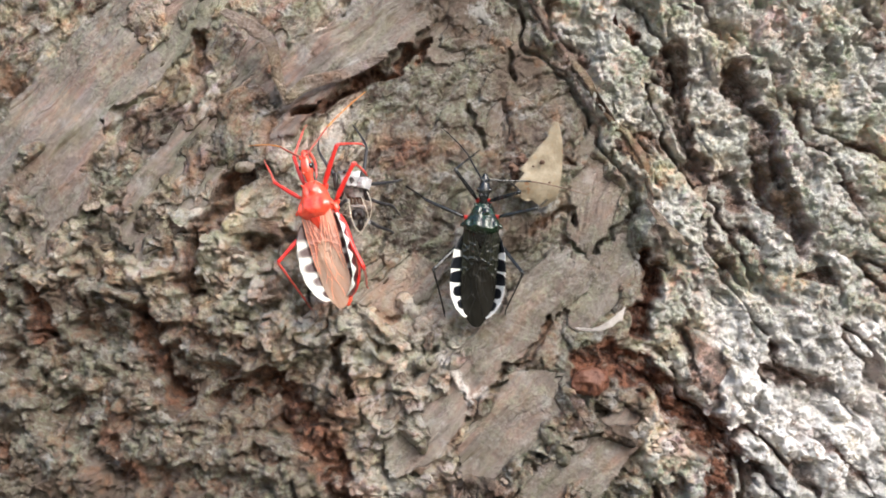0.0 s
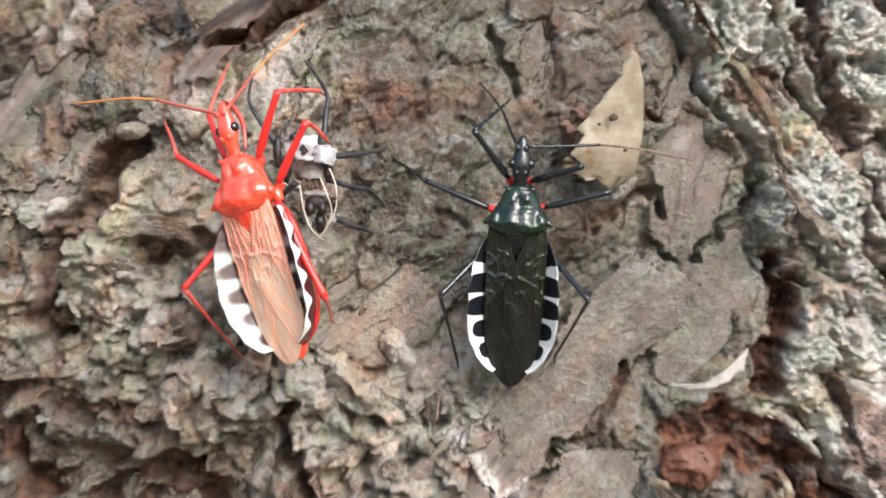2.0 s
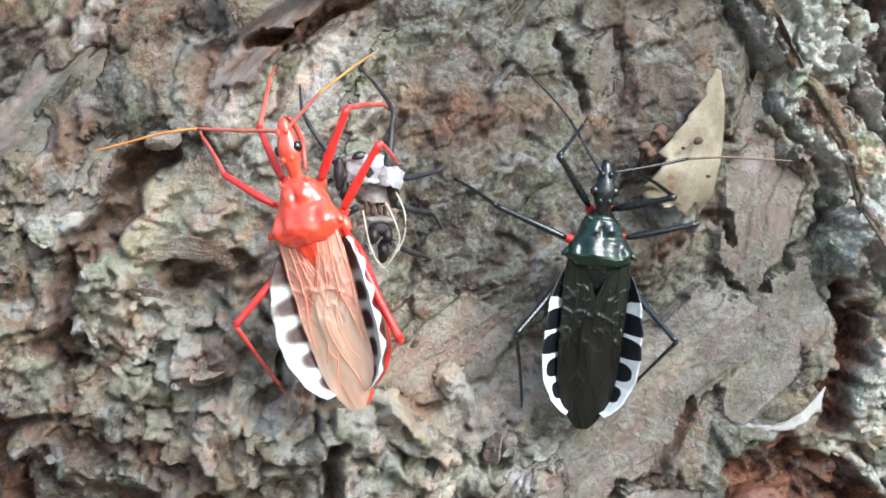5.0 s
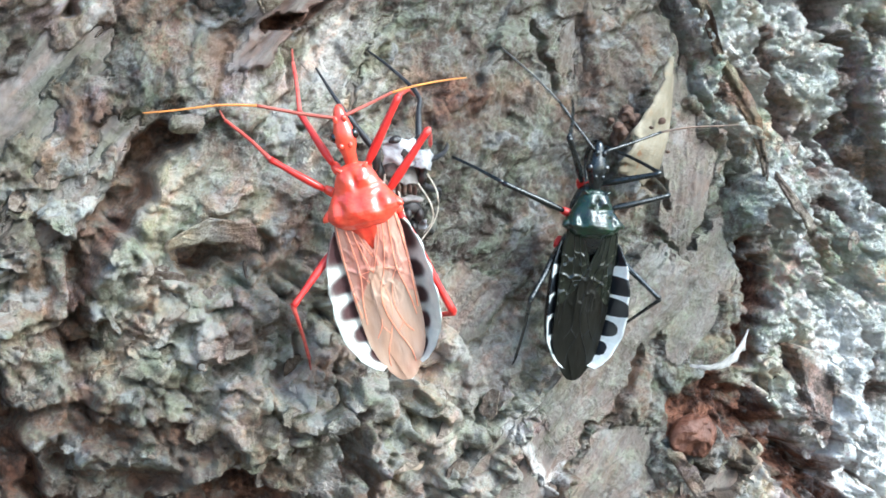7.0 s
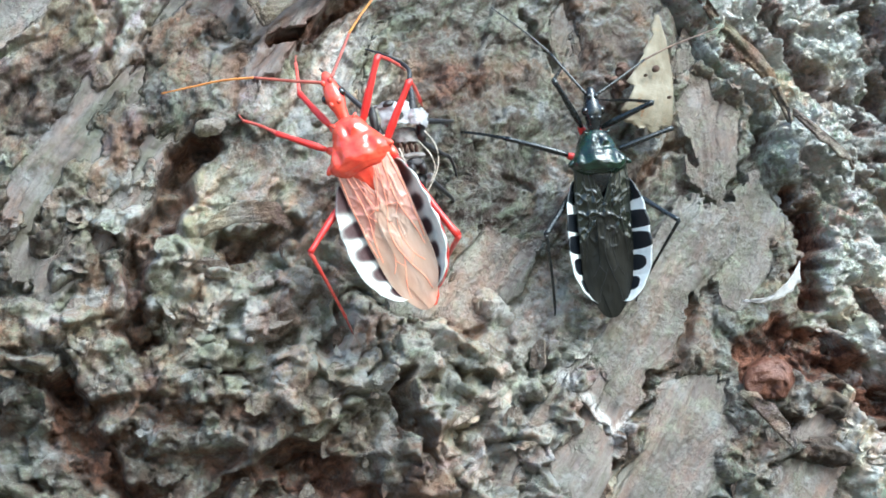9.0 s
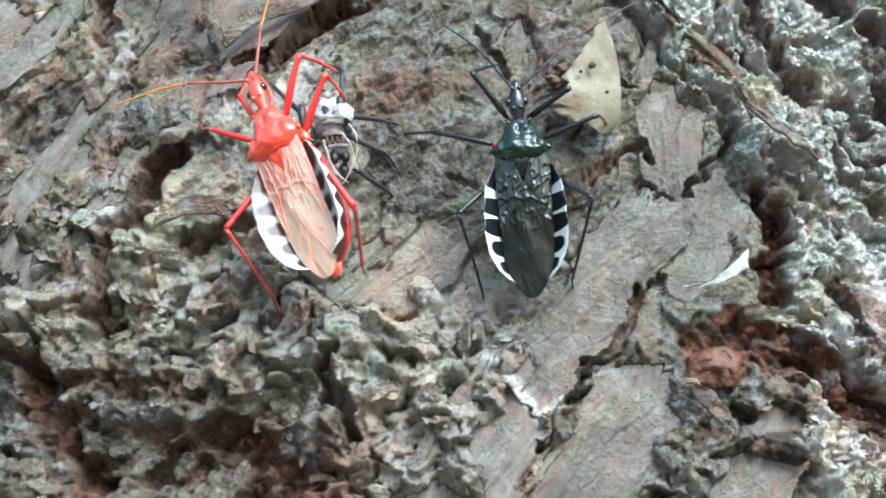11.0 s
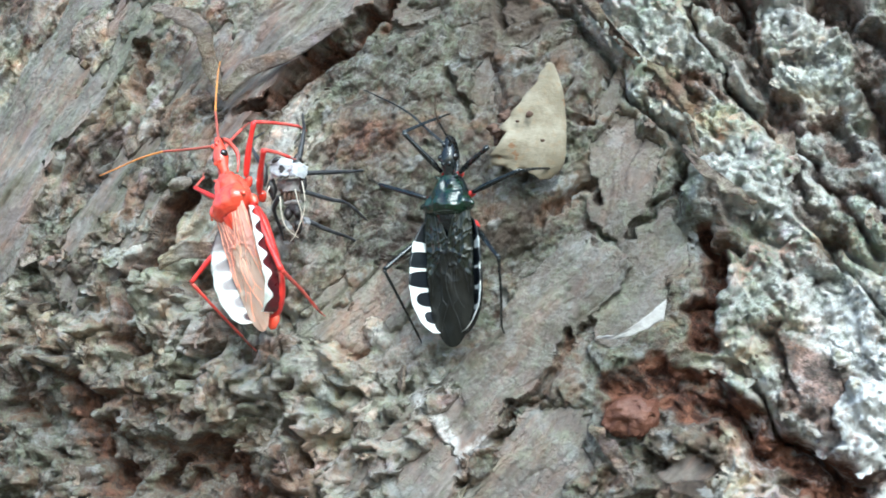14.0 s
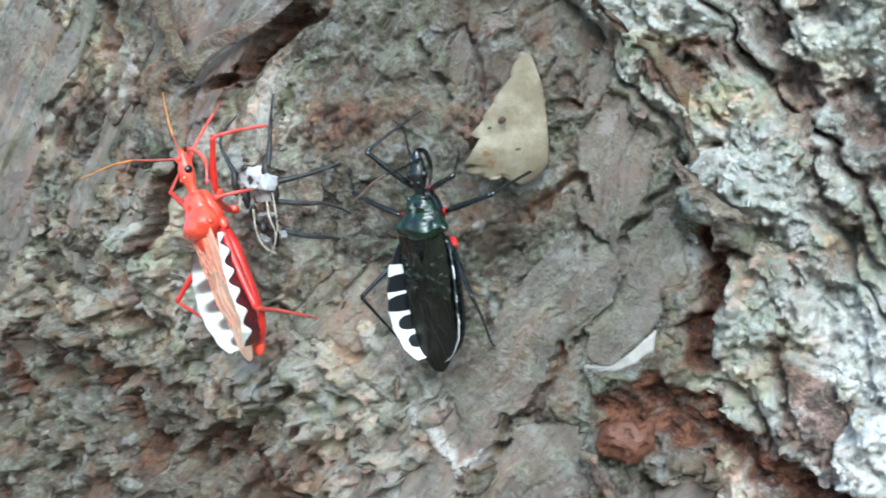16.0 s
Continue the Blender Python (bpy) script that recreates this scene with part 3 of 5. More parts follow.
# reddish flaky patches of younger bark between the insects
INNER[:] = np.maximum(INNER, 0.85 * np.exp(-((warp_x + 0.0) / 4.6) ** 2 - ((warp_z - 15.0) / 3.0) ** 2))
INNER[:] = np.maximum(INNER, 0.35 * np.exp(-((warp_x - 14.5) / 4.0) ** 2 - ((warp_z - 14.0) / 5.0) ** 2))
INNER[:] = np.maximum(INNER, 0.30 * np.exp(-((warp_x + 20) / 16.0) ** 2 - ((warp_z + 24) / 7.0) ** 2))

UMBER[:] = np.maximum(np.maximum(UMBER, 0.55 * EAST), 0.38 * CRUMBLE * (1 - RIGHT))
UMBER[:] = np.maximum(UMBER, 0.45 * smooth(6, 12, warp_x) * smooth(6, 0, warp_z) * (1 - RIGHT))
TONE += 0.7 * stain * (1 - 0.4 * SLICK)
TONE += 0.55 * CRUMBLE * (1 - RIGHT)
TONE -= 0.2 * smooth(-8, -24, warp_z + 0.5 * (warp_x + 20)) * smooth(12, 0, warp_x)
TONE -= 0.9 * smooth(-26, -42, warp_x) * CRUMBLE
TONE += 0.5 * CRUMBLE * np.exp(-((warp_x + 10) / 12) ** 2)
TONE -= 1.5 * smooth(6, 12, warp_x) * smooth(6, 0, warp_z) * (1 - RIGHT)
TONE -= 1.5 * EAST
TONE -= 2.2 * EAST * smooth(14, 20, warp_z)
UMBER[:] = np.maximum(UMBER, 0.95 * EAST * smooth(6, 14, warp_z))
# stronger light on the trunk's right side, put into the tone
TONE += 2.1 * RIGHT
TONE -= 0.5 * smooth(-18, -28, warp_x) * smooth(6, 14, warp_z)
low_left = smooth(-10, -20, warp_z + 0.25 * (warp_x + 20)) * smooth(-4, -18, warp_x)
TONE -= 2.3 * low_left
UMBER[:] = np.maximum(UMBER, 0.9 * low_left)
INNER[:] = np.maximum(INNER, 0.55 * low_left * smooth(-0.25, -0.6, chunks))
INNER[:] = np.maximum(INNER, 0.8 * RIGHT * np.maximum(smooth(0.15, 0.04, furrow), smooth(-0.45, -0.68, blocks)) * smooth(-0.5, 0.1, grain(X, Z, 9, 151)))
LICHEN = np.clip(0.30 + 0.9 * RIGHT, 0, 1) * smooth(-0.5, 0.4, rough(X, Z, 10, 91, 3) + 0.35)
torn = np.min([line_distance(X + 0.4 * rag_x, Z + 0.4 * rag_z, *p, *q) for p, q in zip([(4.6, -15.6), (7.4, -18.6), (8.8, -22.4)], [(7.4, -18.6), (8.8, -22.4), (11.2, -20.8)])], axis=0)
# torn edge bleached; light on the right and its lower sun patch painted white
BLEACH_AND_LIGHT = 0.5 * smooth(0.75, 0.2, torn) + 0.75 * RIGHT * smooth(-0.3, 0.4, rough(X, Z, 5, 141, 4)) + 2.6 * np.clip(smooth(-9, -20, warp_z - 0.12 * (warp_x - 45)) * smooth(40, 47, warp_x + 0.15 * warp_z), 0, 1) * (1 - INNER)


def surface(x, z):
    """Depth of the bark's face at x, z (mm)."""
    j, i = nearest(x, z)
    return lean(x, z) - SHOWN[min(max(j, 0), len(zs) - 1), min(max(i, 0), len(xs) - 1)]


def bark_sheet():
    ny, nx = X.shape
    Y = lean(X, Z) - H
    co = np.stack([X, Y, Z], -1).reshape(-1, 3) * MM
    k = np.arange(ny * nx).reshape(ny, nx)
    quads = np.stack([k[:-1, :-1], k[:-1, 1:], k[1:, 1:], k[1:, :-1]], -1).reshape(-1, 4)
    me = bpy.data.meshes.new("bark")
    me.vertices.add(len(co))
    me.vertices.foreach_set("co", co.astype(np.float32).ravel())
    me.loops.add(quads.size)
    me.loops.foreach_set("vertex_index", quads.astype(np.int32).ravel())
    me.polygons.add(len(quads))
    me.polygons.foreach_set("loop_start", np.arange(0, quads.size, 4, dtype=np.int32))
    me.update(calc_edges=True)
    me.polygons.foreach_set("use_smooth", np.ones(len(quads), dtype=bool))
    for key, values in (("tone", TONE), ("inner", INNER), ("lichen", LICHEN), ("pale", BLEACH_AND_LIGHT), ("slick", SLICK), ("umber", UMBER)):
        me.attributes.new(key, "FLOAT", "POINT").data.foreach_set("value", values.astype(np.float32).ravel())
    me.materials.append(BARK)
    ob = new("bark", me)
    ob.parent = trunk
    return tagged(ob, "crumbly grey-brown bark with lichen and red-brown furrows", kind="stuff")


H[:] = 0.72 * H + 0.28 * blurred(H, 1)
bark_sheet()


def stem():
    """The rest of the trunk, behind and round the sheet."""
    bm = bmesh.new()
    seg, rows = 96, 100
    rings = []
    for r in range(rows + 1):
        z = -900 + 6000 * r / rows
        ring = []
        for s in range(seg):
            a = 2 * math.pi * s / seg
            rad = 268 + 5 * noise.noise(Vector((3 * math.cos(a), 3 * math.sin(a), z / 90)))
            ring.append(bm.verts.new((rad * math.sin(a), 284 + 0.083 * z * (abs(z) < 60) - rad * math.cos(a), z)))
        rings.append(ring)
    for a, b in zip(rings, rings[1:]):
        for s in range(seg):
            bm.faces.new((a[s], a[(s + 1) % seg], b[(s + 1) % seg], b[s]))
    bm.faces.new(rings[-1][::-1])
    part("stem", bm, FLAKE, trunk, "round stem of the tree, grey-brown")


stem()

# ground of the wood at the tree's foot
gm, gnt, gb = material("leaf_litter")
gco = gnt.nodes.new("ShaderNodeTexCoord").outputs["Object"]
gn = noise_of(gnt, gco, 6.0, 6)
gnt.links.new(ramp_of(gnt, gn, (0.3, (0.05, 0.035, 0.02)), (0.7, (0.16, 0.12, 0.07))), gb.inputs["Base Color"])
gb.inputs["Roughness"].default_value = 0.95
gbm = bmesh.new()
bmesh.ops.create_grid(gbm, x_segments=60, y_segments=60, size=60000)
for v in gbm.verts:
    v.co.z = -860 + 30 * noise.noise(v.co * 0.0004)
ground = new("ground", finish(gbm, "ground", gm))
tagged(ground, "brown leaf litter of the wood floor", "ground", kind="structure")


# ---- big plates of bark ----
def bark_plate(mask, face):
    """One plate: its face, an underside and the broken edge between them."""
    cell = mask[:-1, :-1] & mask[:-1, 1:] & mask[1:, 1:] & mask[1:, :-1]
    used = np.zeros_like(mask)
    for dj, di in ((0, 0), (0, 1), (1, 1), (1, 0)):
        used[dj:dj + cell.shape[0], di:di + cell.shape[1]] |= cell
    index = np.full(mask.shape, -1)
    count = int(used.sum())
    index[used] = np.arange(count)
    x, z = X[used], Z[used]
    y = lean(x, z) - face[used]
    co = np.concatenate([np.stack([x, y, z], -1), np.stack([x, y + 0.55, z], -1)]) * MM
    j, i = np.nonzero(cell)
    a, b, c, d = index[j, i], index[j, i + 1], index[j + 1, i + 1], index[j + 1, i]
    faces = [np.stack([a, b, c, d], -1)]
    pad = np.pad(cell, 1)
    for (dj, di), (p, q) in (((-1, 0), (a, b)), ((0, 1), (b, c)), ((1, 0), (c, d)), ((0, -1), (d, a))):
        rim = ~pad[j + 1 + dj, i + 1 + di]
        faces.append(np.stack([q[rim], p[rim], p[rim] + count, q[rim] + count], -1))
    me = bpy.data.meshes.new("bark_plate")
    me.from_pydata(co.tolist(), [], np.concatenate(faces).tolist())
    me.polygons.foreach_set("use_smooth", np.arange(len(me.polygons)) < len(j))
    for key, field in COLOUR_FIELDS:
        me.attributes.new(key, "FLOAT", "POINT").data.foreach_set("value", np.tile(field[used], 2).astype(np.float32))
    me.materials.append(BARK)
    ob = new("bark_plate", me)
    ob.parent = trunk
    tagged(ob, "smooth streaky grey plate of bark with a broken edge")


COLOUR_FIELDS = (("tone", TONE), ("inner", INNER), ("lichen", LICHEN), ("pale", BLEACH_AND_LIGHT), ("slick", SLICK), ("umber", UMBER))
SHOWN = H.copy()
for mask, face in PLATES:
    bark_plate(mask, face)
    SHOWN[mask] = np.maximum(SHOWN[mask], face[mask])


# ---- loose flakes lying and standing on the bark ----
def flake_mesh(seed):
    """A broken chip: a lifted, slightly curled slab with an angular outline."""
    rnd = random.Random(seed)
    bm = bmesh.new()
    corners = rnd.randint(6, 9)
    radii = [rnd.uniform(0.55, 1.1) for _ in range(corners)]
    curl, twist, seg = rnd.uniform(-0.25, 0.5), rnd.uniform(-0.3, 0.3), 18
    rings = []
    for depth in (0.0, 1.0):
        for k in (1.0, 0.62, 0.28):
            ring = []
            for s in range(seg):
                place = s / seg * corners
                n, f = int(place), place % 1
                r = k * (radii[n] * (1 - f) + radii[(n + 1) % corners] * f) * (1 + 0.10 * noise.noise(Vector((s * 0.9, seed, 0))))
                u, v = r * math.cos(2 * math.pi * s / seg), 0.62 * r * math.sin(2 * math.pi * s / seg)
                y = -curl * (v / 0.62) ** 2 - twist * u * v + 0.10 * noise.noise(Vector((u * 2, v * 2, seed)))
                ring.append(bm.verts.new((u * (1 - 0.04 * depth), y + 0.2 * depth, v * (1 - 0.04 * depth))))
            rings.append(ring)
    front, back = rings[:3], rings[3:]
    for s in range(seg):
        e = (s + 1) % seg
        for a, b in zip(front, front[1:]):
            bm.faces.new((a[s], a[e], b[e], b[s]))
        for a, b in zip(back, back[1:]):
            bm.faces.new((b[s], b[e], a[e], a[s]))
        bm.faces.new((front[0][e], front[0][s], back[0][s], back[0][e]))
    bm.faces.new(front[2])
    bm.faces.new(back[2][::-1])
    return finish(bm, "bark_flake", FLAKE, False)


FLAKES = [flake_mesh(n) for n in range(14)]


def loose_flakes():
    rnd = random.Random(21)
    made = 0
    while made < 120:
        x, z = rnd.uniform(-56, 58), rnd.uniform(-34, 36)
        j, i = nearest(x, z)
        lump = CRUMBLE[j, i]
        near_insect = abs(x + 12) < 5 and -9 < z < 15 or abs(x - 10.5) < 4.5 and -12 < z < 13 or abs(x + 7) < 4 and 2 < z < 16 or abs(x - 20) < 5 and 5 < z < 20
        if near_insect or rnd.random() > lump or SLICK[j, i] > 0.5 or INNER[j, i] > 0.6 or BLEACH_AND_LIGHT[j, i] > 0.3:
            continue
        size = rnd.choice((0.7, 0.9, 1.1, 1.4, 1.9)) * rnd.uniform(0.85, 1.2)
        ob = new("bark_flake", FLAKES[rnd.randrange(14)])
        ob.parent = trunk
        slope = -48 if RIGHT[j, i] > 0.5 else 48
        ob.matrix_basis = (Matrix.Translation((x * MM, (surface(x, z) + 0.15 * size) * MM, z * MM)) @ Matrix.Rotation(-radians(slope + rnd.gauss(0, 28)), 4, "Y")
                           @ Matrix.Rotation(radians(rnd.gauss(0, 20)), 4, "X") @ Matrix.Rotation(radians(rnd.gauss(0, 16)), 4, "Z") @ Matrix.Diagonal((size, 0.8 * size, size, 1)))
        made += 1


def crumbs():
    """Thousands of small curled ruffles of crumbling bark, too small to pick apart, joined into one mesh."""
    rnd = np.random.RandomState(8)
    nu, nv = 7, 4
    U, V = np.meshgrid(np.linspace(-1, 1, nu), np.linspace(0, 1, nv), indexing="ij")
    quads = np.array([(i * nv + j, i * nv + j + 1, (i + 1) * nv + j + 1, (i + 1) * nv + j) for i in range(nu - 1) for j in range(nv - 1)])
    cos, cells, total = [], [], 0
    while len(cos) < 800:
        x, z = rnd.uniform(-66, 66), rnd.uniform(-42, 42)
        j, i = nearest(x, z)
        if rnd.rand() > CRUMBLE[j, i] * (1 - SLICK[j, i]) or (INNER[j, i] > 0.4 and rnd.rand() < 0.85) or DEEP[j, i] > 0.15:
            continue
        long, wide = rnd.uniform(0.5, 1.3), rnd.uniform(0.5, 1.1)
        bow, open_ = rnd.uniform(0.15, 0.65), rnd.uniform(0.7, 1.1)
        wave = 0.09 * np.sin(3.1 * U + rnd.uniform(0, 6.3)) + 0.10 * np.sin(7 * U + rnd.uniform(0, 6.3))
        reach = V * wide * (0.75 + 0.25 * np.cos(1.4 * U)) * (1 + 0.3 * wave)
        px = long * np.sin(bow * U) / bow
        pz = long * (np.cos(bow * U) - 1) / bow + reach * open_ + wave * 0.3
        py = 0.22 - reach * (1.0 - 0.62 * open_) + 0.25 * V * V * wide + 0.3 * wave * V
        a = rnd.uniform(0, 6.3)
        p = np.stack([px * np.cos(a) - pz * np.sin(a), py, px * np.sin(a) + pz * np.cos(a)], -1).reshape(-1, 3)
        cos.append(p + rnd.normal(0, 0.07, p.shape) + [x, surface(x, z), z])
        cells.append((j, i))
    many = nu * nv
    back = [p + [0, 0.35, 0] for p in cos]
    co = np.concatenate([np.concatenate(cos), np.concatenate(back)])
    front = np.concatenate([quads + k * many for k in range(len(cos))])
    rim = [i * nv for i in range(nu)] + [(nu - 1) * nv + j for j in range(1, nv)] + [i * nv + nv - 1 for i in range(nu - 2, -1, -1)] + [j for j in range(nv - 2, 0, -1)]
    half = len(cos) * many
    walls = np.array([(b, a, a + half, b + half) for a, b in zip(rim, rim[1:] + rim[:1])])
    walls = np.concatenate([walls + k * many for k in range(len(cos))])
    me = bpy.data.meshes.new("bark_crust")
    me.from_pydata((co * MM).tolist(), [], np.concatenate([front, front[:, ::-1] + half, walls]).tolist())
    me.polygons.foreach_set("use_smooth", np.ones(len(me.polygons), dtype=bool))
    for key, field in COLOUR_FIELDS:
        values = np.array([field[c] for c in cells]) + (rnd.normal(0.15, 0.35, len(cells)) if key == "tone" else 0)
        me.attributes.new(key, "FLOAT", "POINT").data.foreach_set("value", np.tile(np.repeat(values, many), 2).astype(np.float32))
    me.materials.append(BARK)
    ob = new("bark_crust", me)
    ob.parent = trunk
    tagged(ob, "small curled scales of crumbling bark", kind="stuff")


def sheet(bm, grid, thick):
    """A thin curled skin from rows of points, with thickness away from the camera."""
    front = [[bm.verts.new(p) for p in row] for row in grid]
    back = [[bm.verts.new(Vector(p) + Vector((0, thick, 0))) for p in row] for row in grid]
    n, m = len(grid), len(grid[0])
    for i in range(n - 1):
        for j in range(m - 1):
            bm.faces.new((front[i][j], front[i][j + 1], front[i + 1][j + 1], front[i + 1][j]))
            bm.faces.new((back[i + 1][j], back[i + 1][j + 1], back[i][j + 1], back[i][j]))
    ring = [(0, j) for j in range(m)] + [(i, m - 1) for i in range(1, n)] + [(n - 1, j) for j in range(m - 2, -1, -1)] + [(i, 0) for i in range(n - 2, 0, -1)]
    for (a, b), (c, d) in zip(ring, ring[1:] + ring[:1]):
        bm.faces.new((front[c][d], front[a][b], back[a][b], back[c][d]))


def curl_skin(name, spine, widths, out, mat, label, seed, thick=0.18, sway=0.35):
    """A strip of bark skin along spine; widths: how far it reaches along the vector out at each station."""
    line = bent(spine, 6)
    wid = taper(widths, len(line))
    bm = bmesh.new()
    grid = []
    for k, (p, w) in enumerate(zip(line, wid)):
        row = []
        for j in range(6):
            t = j / 5
            wob = sway * noise.fractal(Vector((k * 0.35, t * 2.2, seed)), 0.7, 2.0, 3)
            row.append(p + Vector(out) * w * t + Vector((wob * t, -0.5 * t * t * w * 0.25 + wob * 0.7, wob * 0.6)))
        grid.append(row)
    sheet(bm, grid, thick)
    return part(name, bm, mat, trunk, label)


curl_skin("bark_skin", [(24.2, -3.4, -11.5), (26.4, -4.0, -11.9), (28.6, -4.2, -11.5), (31.0, -3.2, -10.4)], [0.1, 0.5, 1.1, 2.0], (0.15, 0.1, 1.0), PALE, "white curled tongue of bark skin", 1)
curl_skin("bark_skin", [(x, surface(x, z) - 0.1, z) for x, z in CREST[:-1]], [0.5, 1.1, 1.5, 0.9, 1.5, 1.1, 0.5], (0.75, -0.35, 0.45), BROWN, "long ragged curl of brown bark along a ridge", 20, 0.22, 0.8)
curl_skin("bark_skin", [(34.6, -2.6, 7.4), (37.0, -3.2, 4.6), (39.4, -3.0, 2.2), (41.0, -1.4, 0.8)], [0.8, 1.3, 1.0, 0.3], (-0.35, -0.2, -0.9), FLAKE, "ragged lip of bark", 5, 0.4, 0.6)
curl_skin("bark_skin", [(-27.0, 0.4, 35.6), (-23.0, -0.8, 33.6), (-19.6, -0.8, 31.0), (-18.6, -0.6, 25.6), (-17.6, -0.2, 21.4)], [1.6, 2.4, 2.2, 1.6, 0.8], (-0.75, -0.3, -0.5), FLAKE, "curled upper lip of a bark plate", 6, 0.3, 0.5)
curl_skin("bark_skin", [(-17.8, -0.4, 21.2), (-14.4, -0.6, 23.4), (-9.0, 0.2, 25.2), (-3.0, 0.8, 28.4)], [1.4, 2.2, 1.6, 1.0], (-0.35, -0.02, 0.9), FLAKE, "pale torn lower edge of a bark plate", 7, 0.25, 0.4)
curl_skin("bark_skin", [(-26.6, -0.6, 1.8), (-23.4, -1.2, 2.6), (-20.0, -1.2, 2.2), (-18.4, -0.6, 1.2)], [0.8, 2.0, 1.8, 0.7], (0.2, -0.2, 1.0), FLAKE, "lifted grey flake over a dark hollow", 8, 0.3, 0.4)
curl_skin("bark_skin", [(22.4, -2.4, -20.2), (23.6, -3.2, -22.2), (25.0, -3.6, -24.4), (26.4, -3.9, -26.4)], [0.6, 1.8, 1.6, 0.3], (0.75, -0.1, 0.45), FLAKE, "pointed splinter of bark", 9, 0.35, 0.4)

# rounded lump of fresh red bark in the hollow, and a pale crumb on the left
bm = bmesh.new()
for v in ball(bm, (26.8, -0.9, -19.3), (2.7, 1.7, 2.2), 40, 26):
    v.co += Vector((0.6, 0.6, 0.6)) * noise.fractal(v.co * 0.45, 0.6, 2, 5)
rm, rnt, rb = material("fresh_red_bark")
rco = mm_coords(rnt)
rnt.links.new(mix_of(rnt, noise_of(rnt, rco, 0.7, 5), (0.07, 0.027, 0.018), (0.23, 0.098, 0.058)), rb.inputs["Base Color"])
rb.inputs["Roughness"].default_value = 0.42
bump_of(rnt, rb, noise_of(rnt, rco, 1.6, 5), 0.7, 0.5)
part("bark_knob", bm, rm, trunk, "smooth reddish knob of fresh inner bark")
bm = bmesh.new()
for v in ball(bm, (-24.3, 0.5, 12.2), (1.5, 0.9, 0.8), 20, 12):
    v.co += Vector((0.3, 0.2, 0.3)) * noise.fractal(v.co * 0.8, 0.7, 2, 3)
part("bark_crumb", bm, FLAKE, trunk, "pale crumb of bark wedged over a crack")


# ---- the dead leaf ----
def dead_leaf():
    bm = bmesh.new()
    rows = 16
    grid = []
    left = bent([(21.2, -2.0, 18.6), (19.0, -3.6, 14.8), (16.6, -4.0, 12.2), (16.2, -4.2, 10.2), (14.6, -4.0, 8.4), (16.6, -3.0, 7.2)], 6)
    right = bent([(21.9, -1.8, 18.4), (22.5, -1.2, 15.6), (22.5, -0.9, 12.0), (22.2, -0.6, 9.4), (21.7, -0.4, 7.6), (20.2, -0.2, 6.2)], 6)
    for k, (a, b) in enumerate(zip(left, right)):
        row = []
        for j in range(9):
            t = j / 8
            p = a.lerp(b, t) + Vector((0, -0.5 * math.sin(math.pi * t), 0))
            if j in (0, 1, 2):
                p += Vector((0.9, 0.25, 0.5)) * (1 - 0.3 * j) * noise.fractal(Vector((k * 0.4, j * 0.3, 5.0)), 0.6, 2.0, 4)
            if k > len(left) - 4:
                p += Vector((0.1, 0.1, 0.7)) * noise.fractal(Vector((j * 0.8, 0.4, 7.0)), 0.6, 2.0, 3)
            row.append(p + Vector((0, 0.12 * noise.noise(p * 0.6), 0)))
        grid.append(row)
    sheet(bm, grid, 0.12)
    leaf = tagged(new("dead_leaf"), "pale tan dead leaf scrap stuck in a bark crack", "leaf")
    part("blade", bm, LEAF, leaf)
    for at, size in (((19.3, -4.05, 12.5), 0.42), ((18.0, -4.2, 11.9), 0.2), ((20.4, -3.6, 9.6), 0.22)):
        bm = bmesh.new()
        for v in ball(bm, at, (size, 0.3, 0.7 * size), 14, 8):
            v.co += Vector((0.3, 0, 0.3)) * size * noise.noise(v.co * 2.0)
        part("spot", bm, HUSK_BROWN, leaf, "brown decayed spot")
    lot = random.Random(3)
    pellet = tagged(new("frass_pellet"), "crumbly brown pellet of frass beside the leaf", "debris")
    for _ in range(14):
        p = (16.5 + lot.gauss(0, 0.75), -2.7 + lot.gauss(0, 0.4), 12.5 + lot.gauss(0, 0.75))
        size = lot.uniform(0.3, 0.7)
        bm = bmesh.new()
        for v in ball(bm, p, (size, 0.8 * size, size), 12, 8):
            v.co += Vector((0.3, 0.3, 0.3)) * noise.fractal(v.co * 1.6, 0.7, 2.0, 2)
        part("crumb", bm, HUSK_BROWN, pellet)


HUSK_BROWN = shell("brown_crumb", (0.125, 0.072, 0.048), (0.07, 0.04, 0.028), 0.8, relief=0.8)
dead_leaf()


# ---- the insects ----
def body_frame(tip, tail, back):
    """The pose (mm kept apart) of an insect: x to its right, y to its head, z out of its back."""
    tip, tail = Vector(tip), Vector(tail)
    ahead = (tip - tail).normalized()
    right = ahead.cross(Vector(back)).normalized()
    over = right.cross(ahead)
    m = Matrix((right, ahead, over)).transposed().to_4x4()
    return Matrix.Translation((tip + tail) / 2) @ m


def metres(m):
    out = m.copy()
    out.translation *= MM
    return out


RED_AT = body_frame((-14.9, -9.0, 13.7), (-9.0, -9.8, -8.1), (-0.48, -0.877, 0.0))
INK_AT = body_frame((11.0, -6.9, 11.4), (9.7, -4.9, -11.0), (-0.12, -0.99, 0.0))


def lerp_table(v, *rows):
    vs, us = zip(*sorted(rows))
    return float(np.interp(v, vs, us))


def half_abdomen(v):
    return lerp_table(v, (2.2, 2.5), (1.0, 3.3), (0, 3.75), (-2, 4.1), (-4, 4.2), (-6, 4.15), (-7.6, 3.75), (-8.8, 3.05), (-9.7, 2.2), (-10.2, 1.3), (-10.5, 0.5))


